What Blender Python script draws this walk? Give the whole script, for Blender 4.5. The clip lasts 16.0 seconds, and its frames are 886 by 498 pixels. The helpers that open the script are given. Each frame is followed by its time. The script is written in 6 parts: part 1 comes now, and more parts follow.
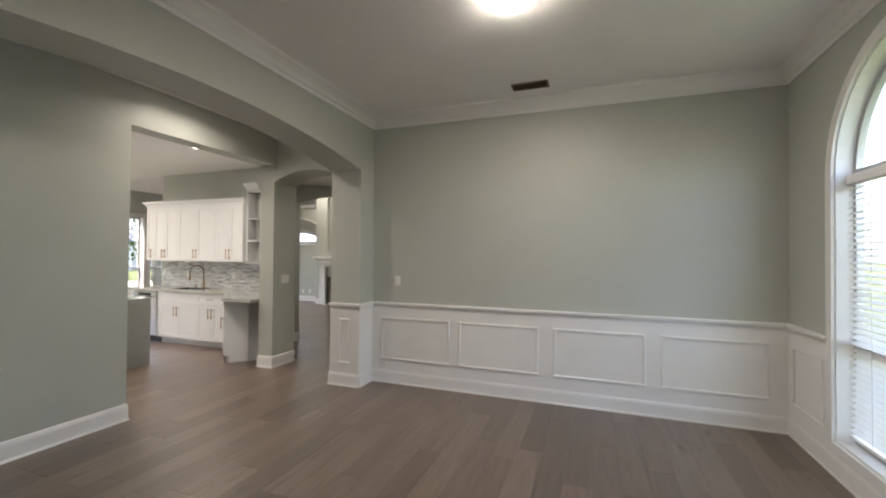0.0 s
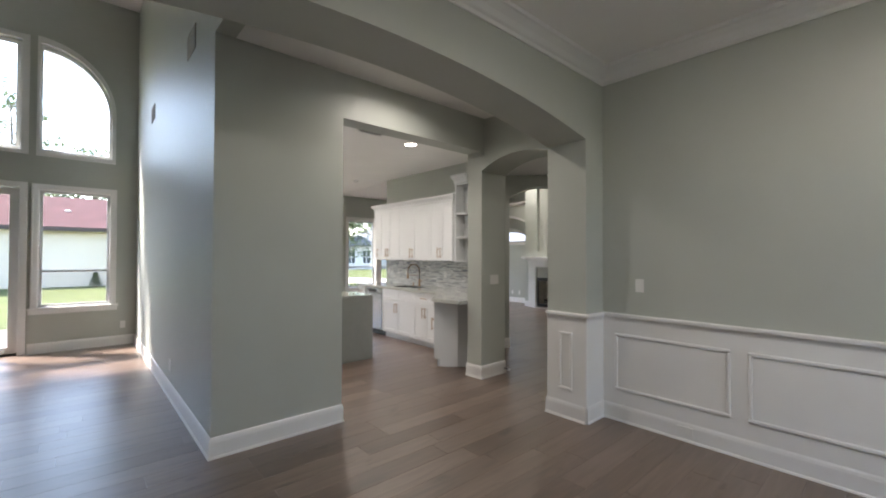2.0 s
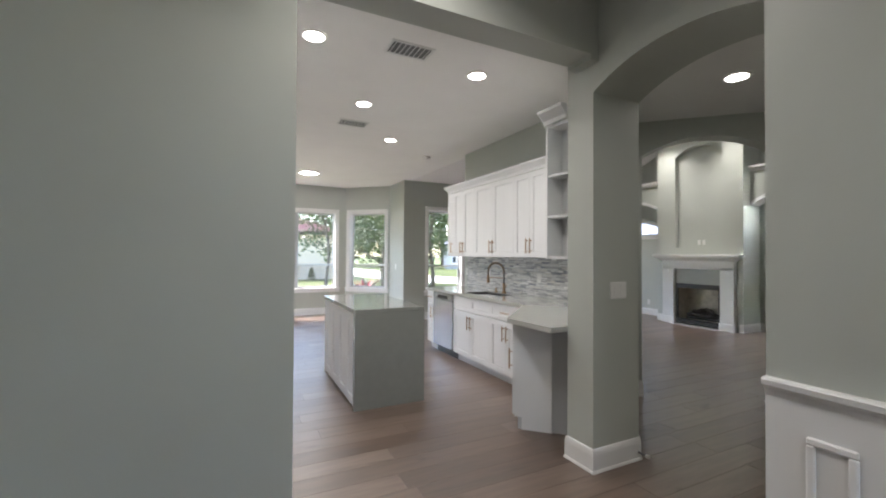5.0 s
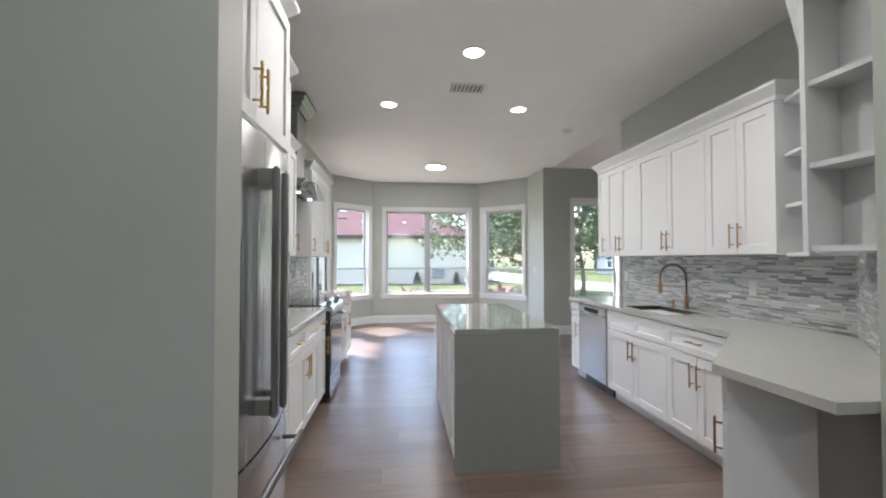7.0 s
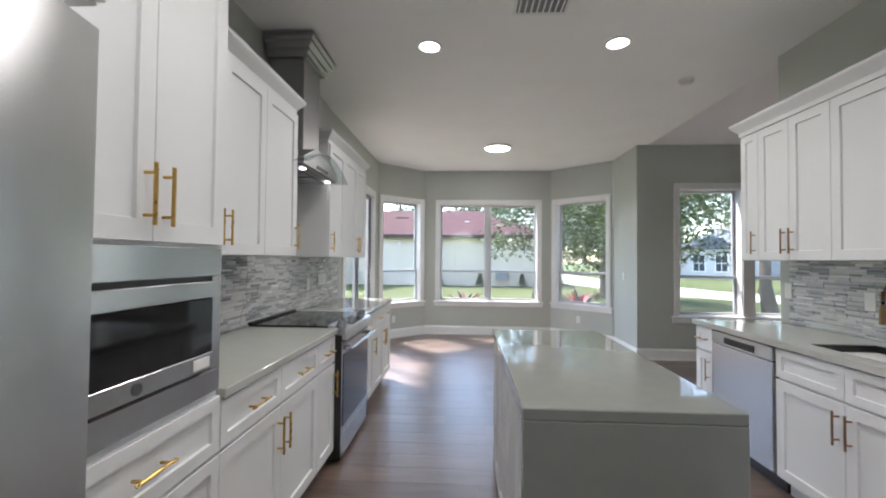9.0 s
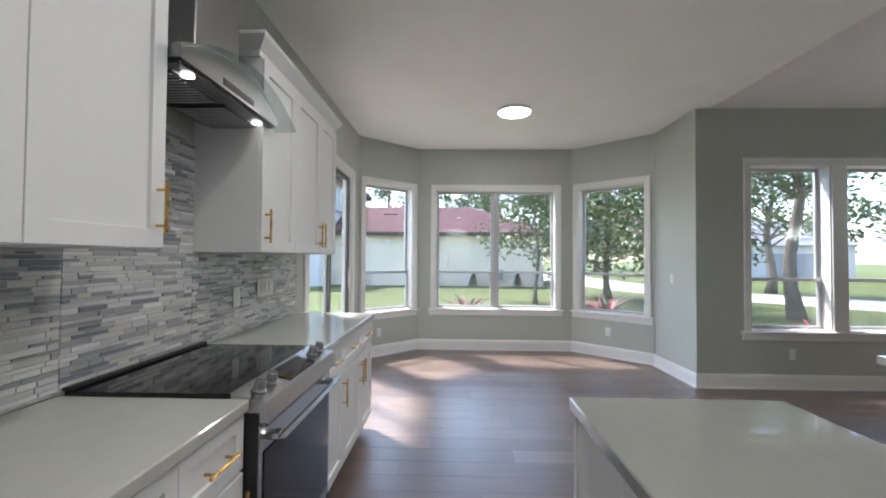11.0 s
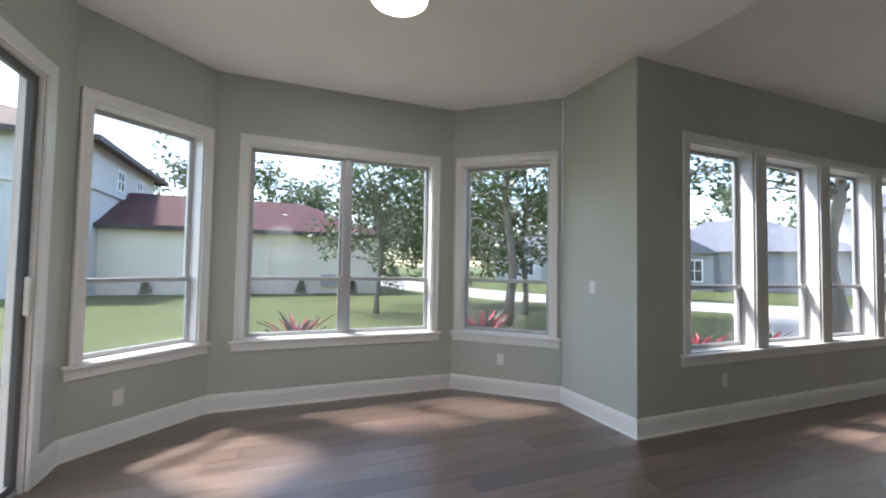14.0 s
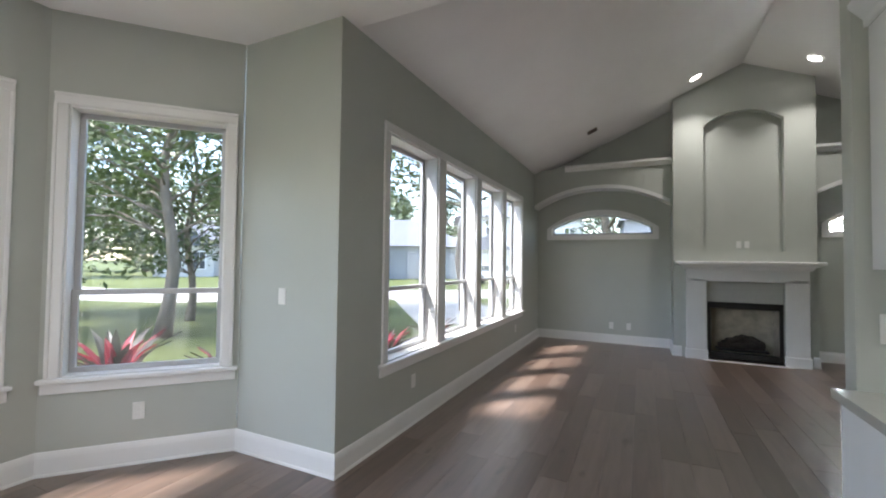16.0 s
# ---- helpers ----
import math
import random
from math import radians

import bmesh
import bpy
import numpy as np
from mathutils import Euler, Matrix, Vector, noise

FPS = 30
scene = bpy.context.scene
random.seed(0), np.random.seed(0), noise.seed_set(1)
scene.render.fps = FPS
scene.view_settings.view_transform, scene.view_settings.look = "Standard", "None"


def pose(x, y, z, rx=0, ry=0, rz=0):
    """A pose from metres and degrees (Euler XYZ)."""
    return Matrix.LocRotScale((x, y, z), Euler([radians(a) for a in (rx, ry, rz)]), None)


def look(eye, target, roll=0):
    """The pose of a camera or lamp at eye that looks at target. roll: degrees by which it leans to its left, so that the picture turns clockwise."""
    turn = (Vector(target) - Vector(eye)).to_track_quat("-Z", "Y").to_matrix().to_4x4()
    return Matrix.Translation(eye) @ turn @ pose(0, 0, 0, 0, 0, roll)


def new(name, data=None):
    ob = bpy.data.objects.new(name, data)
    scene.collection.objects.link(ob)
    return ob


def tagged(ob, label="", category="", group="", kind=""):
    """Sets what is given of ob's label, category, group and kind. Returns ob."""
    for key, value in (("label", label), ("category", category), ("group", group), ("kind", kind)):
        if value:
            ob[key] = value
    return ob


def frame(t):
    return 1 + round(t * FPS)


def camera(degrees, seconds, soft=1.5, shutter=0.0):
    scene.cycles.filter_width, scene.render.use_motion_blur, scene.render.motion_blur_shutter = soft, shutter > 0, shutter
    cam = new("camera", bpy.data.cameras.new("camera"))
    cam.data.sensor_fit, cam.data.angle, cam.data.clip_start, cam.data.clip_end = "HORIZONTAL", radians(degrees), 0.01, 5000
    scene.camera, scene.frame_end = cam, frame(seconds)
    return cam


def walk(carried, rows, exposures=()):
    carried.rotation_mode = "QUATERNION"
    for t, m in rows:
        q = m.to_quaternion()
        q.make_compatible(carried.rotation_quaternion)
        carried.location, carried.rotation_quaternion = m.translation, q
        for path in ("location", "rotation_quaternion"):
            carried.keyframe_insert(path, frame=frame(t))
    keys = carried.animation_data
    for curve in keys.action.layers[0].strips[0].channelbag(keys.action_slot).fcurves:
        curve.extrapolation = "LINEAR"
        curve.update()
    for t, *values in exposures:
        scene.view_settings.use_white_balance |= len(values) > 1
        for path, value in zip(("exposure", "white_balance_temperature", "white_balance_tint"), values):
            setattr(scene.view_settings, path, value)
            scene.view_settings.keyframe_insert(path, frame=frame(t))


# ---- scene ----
cam = camera(94.2, 16.0, soft=2.0)
PATH = [
    (0, (0.108, 0.165, 1.545), (-0.584, 2.041, 1.575), 0.5),
    (0.5, (0.103, 0.281, 1.52), (-0.918, 2.0, 1.56), 0.3),
    (1, (-0.055, 0.458, 1.517), (-1.328, 2.0, 1.555), 0.2),
    (1.5, (-0.293, 0.696, 1.509), (-1.707, 2.11, 1.546), 0.2),
    (2, (-0.562, 0.95, 1.492), (-2.058, 2.277, 1.522), 0.2),
    (2.5, (-0.809, 1.252, 1.51), (-2.351, 2.526, 1.528), -0.1),
    (3, (-1.088, 1.528, 1.488), (-2.66, 2.763, 1.511), 0.0),
    (3.2, (-1.214, 1.63, 1.483), (-2.801, 2.846, 1.511), 0.1),
    (5.3, (-2.15, 2.617, 1.42), (-3.977, 3.429, 1.449), 0.2),
    (5.5, (-2.273, 2.681, 1.417), (-4.124, 3.438, 1.448), 0.1),
    (6, (-2.529, 2.859, 1.411), (-4.443, 3.441, 1.441), 0.1),
    (6.5, (-2.799, 2.999, 1.378), (-4.761, 3.384, 1.421), -0.1),
    (7, (-3.064, 3.107, 1.372), (-5.053, 3.313, 1.42), 0.0),
    (7.5, (-3.368, 3.185, 1.364), (-5.366, 3.248, 1.417), 0.1),
    (8, (-3.689, 3.244, 1.373), (-5.688, 3.208, 1.425), 0.2),
    (8.5, (-4.01, 3.292, 1.386), (-6.007, 3.202, 1.439), 0.4),
    (9, (-4.358, 3.267, 1.39), (-6.355, 3.16, 1.439), 0.5),
    (9.2, (-4.509, 3.271, 1.39), (-6.506, 3.162, 1.439), 0.5),
    (11.3, (-5.985, 3.058, 1.371), (-7.984, 3.027, 1.422), 0.5),
    (11.5, (-6.126, 3.068, 1.344), (-8.125, 3.057, 1.403), 0.6),
    (12, (-6.506, 3.083, 1.337), (-8.504, 3.125, 1.397), 0.7),
    (12.5, (-6.856, 3.027, 1.329), (-8.85, 3.18, 1.393), 0.7),
    (13, (-7.22, 3.05, 1.331), (-9.197, 3.344, 1.395), 0.7),
    (13.5, (-7.532, 3.061, 1.321), (-9.472, 3.542, 1.397), 0.9),
    (14, (-7.878, 3.064, 1.327), (-9.733, 3.807, 1.405), 1.0),
    (14.5, (-8.085, 3.145, 1.352), (-9.82, 4.137, 1.427), 0.9),
    (15, (-8.319, 3.266, 1.392), (-9.841, 4.564, 1.448), 0.8),
    (15.5, (-8.472, 3.393, 1.401), (-9.699, 4.971, 1.462), 0.5),
    (16, (-8.535, 3.569, 1.413), (-9.406, 5.368, 1.471), 0.7),
]
walk(cam, [(t, look(eye, target, roll)) for t, eye, target, roll in PATH],
     exposures=[(0, 3.4, 7500, 15), (0.5, 3.5, 7350, 14), (1, 3.4, 7150, 14), (3, 3.1, 7000, 14), (5.5, 3.22, 6600, 13), (7.5, 3.05, 6480, 13), (9, 2.8, 6480, 13), (12, 2.55, 6450, 12), (14.5, 2.14, 6580, 12), (15.5, 2.38, 6580, 12), (16, 2.68, 6600, 12)])

# ---- world, sun, lights ----
world = bpy.data.worlds.new("world")
scene.world = world
world.use_nodes = True
wn = world.node_tree.nodes
sky = wn.new("ShaderNodeTexSky")
sky.sky_type, sky.sun_disc = "NISHITA", False
sky.sun_elevation, sky.sun_rotation = radians(56), radians(225)
sky.dust_density = 1.0
wn["Background"].inputs["Strength"].default_value = 0.15
world.node_tree.links.new(sky.outputs[0], wn["Background"].inputs[0])
sun = new("sun", bpy.data.lights.new("sun", "SUN"))
sun.data.energy, sun.data.angle, sun.data.color = 2.4, radians(6), (1.0, 0.98, 0.965)
SUN_WAY = Vector((0.46, 0.46, -1.0)).normalized()
sun.matrix_world = look((0, 0, 20), Vector((0, 0, 20)) + SUN_WAY)
scene.view_settings.exposure = 2.8
# area lamp added in the east alcove window's opening to brighten the family room
alcove_fill = new("window_daylight", bpy.data.lights.new("window_daylight", "AREA"))
alcove_fill.data.shape, alcove_fill.data.size, alcove_fill.data.size_y = "RECTANGLE", 1.60, 0.24
alcove_fill.data.energy, alcove_fill.data.color = 24.0, (0.93, 0.97, 1.0)
alcove_fill.matrix_world = pose(-5.21, 11.53, 2.035, 90, 0, 0)


# ---- materials ----
def mat(name, col, rough=0.5, metal=0.0, grain=0.0, scale=6.0, bump=0.0, bscale=80.0, spec=0.5, stretch=(1, 1, 1), coat=0.0, alt=None):
    m = bpy.data.materials.new(name)
    m.use_nodes = True
    nt = m.node_tree
    b = nt.nodes["Principled BSDF"]
    b.inputs["Base Color"].default_value = (*col, 1)
    b.inputs["Roughness"].default_value = rough
    b.inputs["Metallic"].default_value = metal
    b.inputs["Specular IOR Level"].default_value = spec
    b.inputs["Coat Weight"].default_value = coat
    if grain or bump:
        tc = nt.nodes.new("ShaderNodeTexCoord")
        mp = nt.nodes.new("ShaderNodeMapping")
        mp.inputs["Scale"].default_value = stretch
        nt.links.new(tc.outputs["Object"], mp.inputs["Vector"])
    if grain:
        n = nt.nodes.new("ShaderNodeTexNoise")
        n.inputs["Scale"].default_value, n.inputs["Detail"].default_value = scale, 6
        nt.links.new(mp.outputs[0], n.inputs["Vector"])
        r = nt.nodes.new("ShaderNodeValToRGB")
        lo = alt or tuple(c * (1 - grain) for c in col)
        hi = col if alt else tuple(min(1, c * (1 + grain)) for c in col)
        r.color_ramp.elements[0].color, r.color_ramp.elements[1].color = (*lo, 1), (*hi, 1)
        r.color_ramp.elements[0].position, r.color_ramp.elements[1].position = 0.3, 0.7
        nt.links.new(n.outputs[0], r.inputs[0])
        nt.links.new(r.outputs[0], b.inputs["Base Color"])
        rr = nt.nodes.new("ShaderNodeMapRange")
        rr.inputs["To Min"].default_value, rr.inputs["To Max"].default_value = rough * 0.85, min(1, rough * 1.15)
        nt.links.new(n.outputs[0], rr.inputs["Value"])
        nt.links.new(rr.outputs[0], b.inputs["Roughness"])
    if bump:
        n2 = nt.nodes.new("ShaderNodeTexNoise")
        n2.inputs["Scale"].default_value, n2.inputs["Detail"].default_value = bscale, 3
        nt.links.new(mp.outputs[0], n2.inputs["Vector"])
        bp = nt.nodes.new("ShaderNodeBump")
        bp.inputs["Strength"].default_value, bp.inputs["Distance"].default_value = bump, 0.004
        nt.links.new(n2.outputs[0], bp.inputs["Height"])
        nt.links.new(bp.outputs[0], b.inputs["Normal"])
    return m


def glow(name, col, strength):
    m = bpy.data.materials.new(name)
    m.use_nodes = True
    b = m.node_tree.nodes["Principled BSDF"]
    b.inputs["Base Color"].default_value = (*col, 1)
    b.inputs["Emission Color"].default_value = (*col, 1)
    b.inputs["Emission Strength"].default_value = strength
    return m


def glass_mat(name, tint=(0.985, 0.99, 0.985), gloss=0.5):
    m = bpy.data.materials.new(name)
    m.use_nodes = True
    nt = m.node_tree
    out = nt.nodes["Material Output"]
    nt.nodes.remove(nt.nodes["Principled BSDF"])
    tr = nt.nodes.new("ShaderNodeBsdfTransparent")
    tr.inputs[0].default_value = (*tint, 1)
    gl = nt.nodes.new("ShaderNodeBsdfGlossy")
    gl.inputs["Roughness"].default_value = 0.02
    lw = nt.nodes.new("ShaderNodeLayerWeight")
    pw = nt.nodes.new("ShaderNodeMath")
    pw.operation, pw.inputs[1].default_value = "POWER", 5.0
    nt.links.new(lw.outputs["Facing"], pw.inputs[0])
    fr = nt.nodes.new("ShaderNodeMapRange")
    fr.inputs["To Min"].default_value, fr.inputs["To Max"].default_value = 0.035, 0.5
    nt.links.new(pw.outputs[0], fr.inputs["Value"])
    mx = nt.nodes.new("ShaderNodeMixShader")
    nt.links.new(fr.outputs[0], mx.inputs[0])
    nt.links.new(tr.outputs[0], mx.inputs[1])
    nt.links.new(gl.outputs[0], mx.inputs[2])
    nt.links.new(mx.outputs[0], out.inputs["Surface"])
    return m


M_WALL = mat("sage_grey_wall_paint", (0.475, 0.50, 0.462), 0.42, grain=0.03, scale=1.5, bump=0.12, bscale=140, spec=0.4)
M_CEIL = mat("white_ceiling_paint", (0.90, 0.89, 0.88), 0.85, grain=0.02, scale=2, bump=0.15, bscale=120)
M_TRIM = mat("white_trim_paint", (0.80, 0.80, 0.79), 0.35, grain=0.02, scale=3, bump=0.03, bscale=60)
M_CAB = mat("white_cabinet_paint", (0.74, 0.755, 0.765), 0.45, grain=0.015, scale=2.5, bump=0.02, bscale=90)
M_CABGREY = mat("grey_cabinet_side", (0.52, 0.54, 0.56), 0.4, grain=0.02, scale=3)
M_QUARTZ = mat("pale_grey_quartz", (0.44, 0.45, 0.42), 0.09, grain=0.025, scale=18, coat=0.2)
M_QUARTZI = mat("grey_island_quartz", (0.23, 0.24, 0.226), 0.055, grain=0.03, scale=14, coat=0.3)
M_STEEL = mat("brushed_steel", (0.56, 0.57, 0.58), 0.22, metal=1.0, grain=0.04, scale=3, stretch=(1.5, 1.5, 0.5), bump=0.02, bscale=120)
M_HOOD = mat("satin_grey_steel", (0.33, 0.335, 0.34), 0.34, metal=1.0, grain=0.04, scale=3)
M_DARKSTEEL = mat("dark_steel", (0.22, 0.22, 0.23), 0.3, metal=1.0)
M_BLACK = mat("black_glass", (0.006, 0.006, 0.007), 0.06, spec=0.6)
M_BLACKP = mat("black_plastic", (0.012, 0.012, 0.012), 0.4)
M_GOLD = mat("brushed_brass", (0.62, 0.40, 0.13), 0.28, metal=1.0, grain=0.08, scale=30)
M_BRONZE = mat("champagne_bronze", (0.40, 0.26, 0.16), 0.3, metal=1.0, grain=0.08, scale=30)
M_GLASS = glass_mat("window_glass")
M_ALU = mat("grey_aluminium_sash", (0.50, 0.51, 0.52), 0.4, metal=0.3, grain=0.03)
M_DARKALU = mat("dark_sash", (0.10, 0.105, 0.11), 0.4, metal=0.2, grain=0.03)
M_PLATE = mat("white_plastic_plate", (0.78, 0.78, 0.76), 0.35)
M_LAMP = glow("lamp_glow", (1.0, 0.97, 0.93), 2.5)
M_LAMP2 = glow("small_lamp_glow", (1.0, 0.97, 0.92), 0.9)
M_VENT = mat("bronze_vent", (0.16, 0.125, 0.095), 0.5, grain=0.1)
M_SLAT = mat("white_blind_slat", (0.85, 0.86, 0.87), 0.45)


# ---- mesh helpers ----
def thing(name, label="", category="", group="", at=(0, 0, 0), rz=0, kind=""):
    e = new(name)
    e.empty_display_size = 0.1
    e.matrix_world = pose(*at, 0, 0, rz)
    return tagged(e, label, category, group, kind)


def mesh_ob(name, bm, material, smooth=False):
    me = bpy.data.meshes.new(name)
    bmesh.ops.recalc_face_normals(bm, faces=bm.faces)
    bm.to_mesh(me)
    bm.free()
    for mm in (material if isinstance(material, (list, tuple)) else [material]):
        me.materials.append(mm)
    if smooth:
        for p in me.polygons:
            p.use_smooth = True
    return new(name, me)


def part(name, bm, material, parent, label="", smooth=False):
    ob = mesh_ob(name, bm, material, smooth)
    ob.parent = parent
    return tagged(ob, label)


def setting(name, bm, material, label, category, smooth=False):
    return tagged(mesh_ob(name, bm, material, smooth), label, category, kind="structure")


def bx(x0, x1, y0, y1, z0, z1, bevel=0.0, bm=None, seg=1):
    own = bm is None
    b = bmesh.new()
    r = bmesh.ops.create_cube(b, size=1.0)
    bmesh.ops.scale(b, vec=(abs(x1 - x0), abs(y1 - y0), abs(z1 - z0)), verts=b.verts)
    bmesh.ops.translate(b, vec=((x0 + x1) / 2, (y0 + y1) / 2, (z0 + z1) / 2), verts=b.verts)
    if bevel:
        bmesh.ops.bevel(b, geom=b.edges[:], offset=bevel, segments=seg, affect="EDGES", clamp_overlap=True)
    if own:
        return b
    merge(bm, b)
    return bm


def merge(dst, src, m=None):
    if m is not None:
        src.transform(m)
    tmp = bpy.data.meshes.new("tmp")
    src.to_mesh(tmp)
    dst.from_mesh(tmp)
    bpy.data.meshes.remove(tmp)
    src.free()
    return dst


def prism(pts, z0, z1, bm=None, bevel=0.0):
    """Upright prism on a plan outline."""
    b = bmesh.new()
    lo = [b.verts.new((x, y, z0)) for x, y in pts]
    hi = [b.verts.new((x, y, z1)) for x, y in pts]
    b.faces.new(lo)
    b.faces.new(hi)
    for i in range(len(pts)):
        j = (i + 1) % len(pts)
        b.faces.new((lo[i], lo[j], hi[j], hi[i]))
    bmesh.ops.recalc_face_normals(b, faces=b.faces)
    if bevel:
        bmesh.ops.bevel(b, geom=b.edges[:], offset=bevel, segments=1, affect="EDGES", clamp_overlap=True)
    return b if bm is None else merge(bm, b)


def tube(path, radius, sides=10, bm=None):
    """Round bar along a polyline."""
    b = bmesh.new()
    pts = [Vector(p) for p in path]
    rings = []
    up = Vector((0, 0, 1))
    for i, p in enumerate(pts):
        d = (pts[min(i + 1, len(pts) - 1)] - pts[max(i - 1, 0)]).normalized()
        a = d.cross(up if abs(d.z) < 0.95 else Vector((1, 0, 0))).normalized()
        c = d.cross(a).normalized()
        rr = radius[i] if isinstance(radius, (list, tuple)) else radius
        rings.append([b.verts.new(p + a * rr * math.cos(2 * math.pi * k / sides) + c * rr * math.sin(2 * math.pi * k / sides)) for k in range(sides)])
    for r0, r1 in zip(rings, rings[1:]):
        for k in range(sides):
            b.faces.new((r0[k], r0[(k + 1) % sides], r1[(k + 1) % sides], r1[k]))
    b.faces.new(rings[0])
    b.faces.new(rings[-1])
    bmesh.ops.recalc_face_normals(b, faces=b.faces)
    return b if bm is None else merge(bm, b)


def lathe(profile, sides=24, bm=None, closed=False):
    b = bmesh.new()
    rings = []
    for r, z in profile:
        rings.append([b.verts.new((max(r, 1e-4) * math.cos(2 * math.pi * k / sides), max(r, 1e-4) * math.sin(2 * math.pi * k / sides), z)) for k in range(sides)])
    for r0, r1 in zip(rings, rings[1:]):
        for k in range(sides):
            b.faces.new((r0[k], r0[(k + 1) % sides], r1[(k + 1) % sides], r1[k]))
    if closed:
        for k in range(sides):
            b.faces.new((rings[-1][k], rings[-1][(k + 1) % sides], rings[0][(k + 1) % sides], rings[0][k]))
    else:
        b.faces.new(rings[0])
        b.faces.new(rings[-1])
    bmesh.ops.recalc_face_normals(b, faces=b.faces)
    return b if bm is None else merge(bm, b)


def sweep(line, profile, side=1.0, z=0.0, bm=None):
    """Moulding along a plan polyline with mitred corners; profile points are (out from the wall, height). side=1: to the line's left."""
    b = bmesh.new()
    pts = [Vector((*p, 0)) for p in line]
    dirs = [(q - p).normalized() for p, q in zip(pts, pts[1:])]
    nor = [Vector((-d.y, d.x, 0)) * side for d in dirs]
    rings = []
    for i, p in enumerate(pts):
        if i == 0:
            m = nor[0]
        elif i == len(pts) - 1:
            m = nor[-1]
        else:
            s = nor[i - 1] + nor[i]
            m = s / max(0.2, s.length_squared / 2)
        rings.append([b.verts.new(p + m * d + Vector((0, 0, z + h))) for d, h in profile])
    n = len(profile)
    for r0, r1 in zip(rings, rings[1:]):
        for k in range(n):
            b.faces.new((r0[k], r0[(k + 1) % n], r1[(k + 1) % n], r1[k]))
    b.faces.new(rings[0])
    b.faces.new(rings[-1])
    bmesh.ops.recalc_face_normals(b, faces=b.faces)
    return b if bm is None else merge(bm, b)


def frame_axes(p0, p1):
    """Matrix whose x runs from p0 to p1 on plan, y to its left, z up, at p0."""
    d = Vector((p1[0] - p0[0], p1[1] - p0[1], 0)).normalized()
    m = Matrix(((d.x, -d.y, 0, p0[0]), (d.y, d.x, 0, p0[1]), (0, 0, 1, 0), (0, 0, 0, 1)))
    return m, math.hypot(p1[0] - p0[0], p1[1] - p0[1])


def wall_mesh(p0, p1, thick, z0, z1, holes=(), bm=None):
    """Wall from p0 to p1, thickness to the left, with openings (s0, s1, za, zb, rise): rise lifts the head into an arch."""
    m, ln = frame_axes(p0, p1)
    b = bmesh.new()
    holes = sorted(holes)
    s = 0.0
    for h in holes:
        s0, s1, za, zb = h[:4]
        rise = h[4] if len(h) > 4 else 0.0
        if s0 > s:
            bx(s, s0, 0, thick, z0, z1, bm=b)
        if za > z0:
            bx(s0, s1, 0, thick, z0, za, bm=b)
        if rise == 0:
            if z1 > zb:
                bx(s0, s1, 0, thick, zb, z1, bm=b)
        else:
            n = 28
            f = lambda u: zb + rise * math.sqrt(max(0.0, 1 - u * u)) if rise > (s1 - s0) * 0.3 else zb + rise * (1 - abs(u) ** 2.2)
            us = [-math.cos(math.pi * i / n) for i in range(n + 1)]
            sv = [(s0 + s1) / 2 + (s1 - s0) / 2 * u for u in us]
            cols = [[b.verts.new((sv[i], y, zz)) for y in (0, thick) for zz in (f(us[i]), z1)] for i in range(n + 1)]
            for a, c in zip(cols, cols[1:]):
                b.faces.new((a[0], c[0], c[1], a[1]))
                b.faces.new((a[2], a[3], c[3], c[2]))
                b.faces.new((a[0], a[2], c[2], c[0]))
                b.faces.new((a[1], c[1], c[3], a[3]))
        s = s1
    if s < ln:
        bx(s, ln, 0, thick, z0, z1, bm=b)
    b.transform(m)
    return b if bm is None else merge(bm, b)

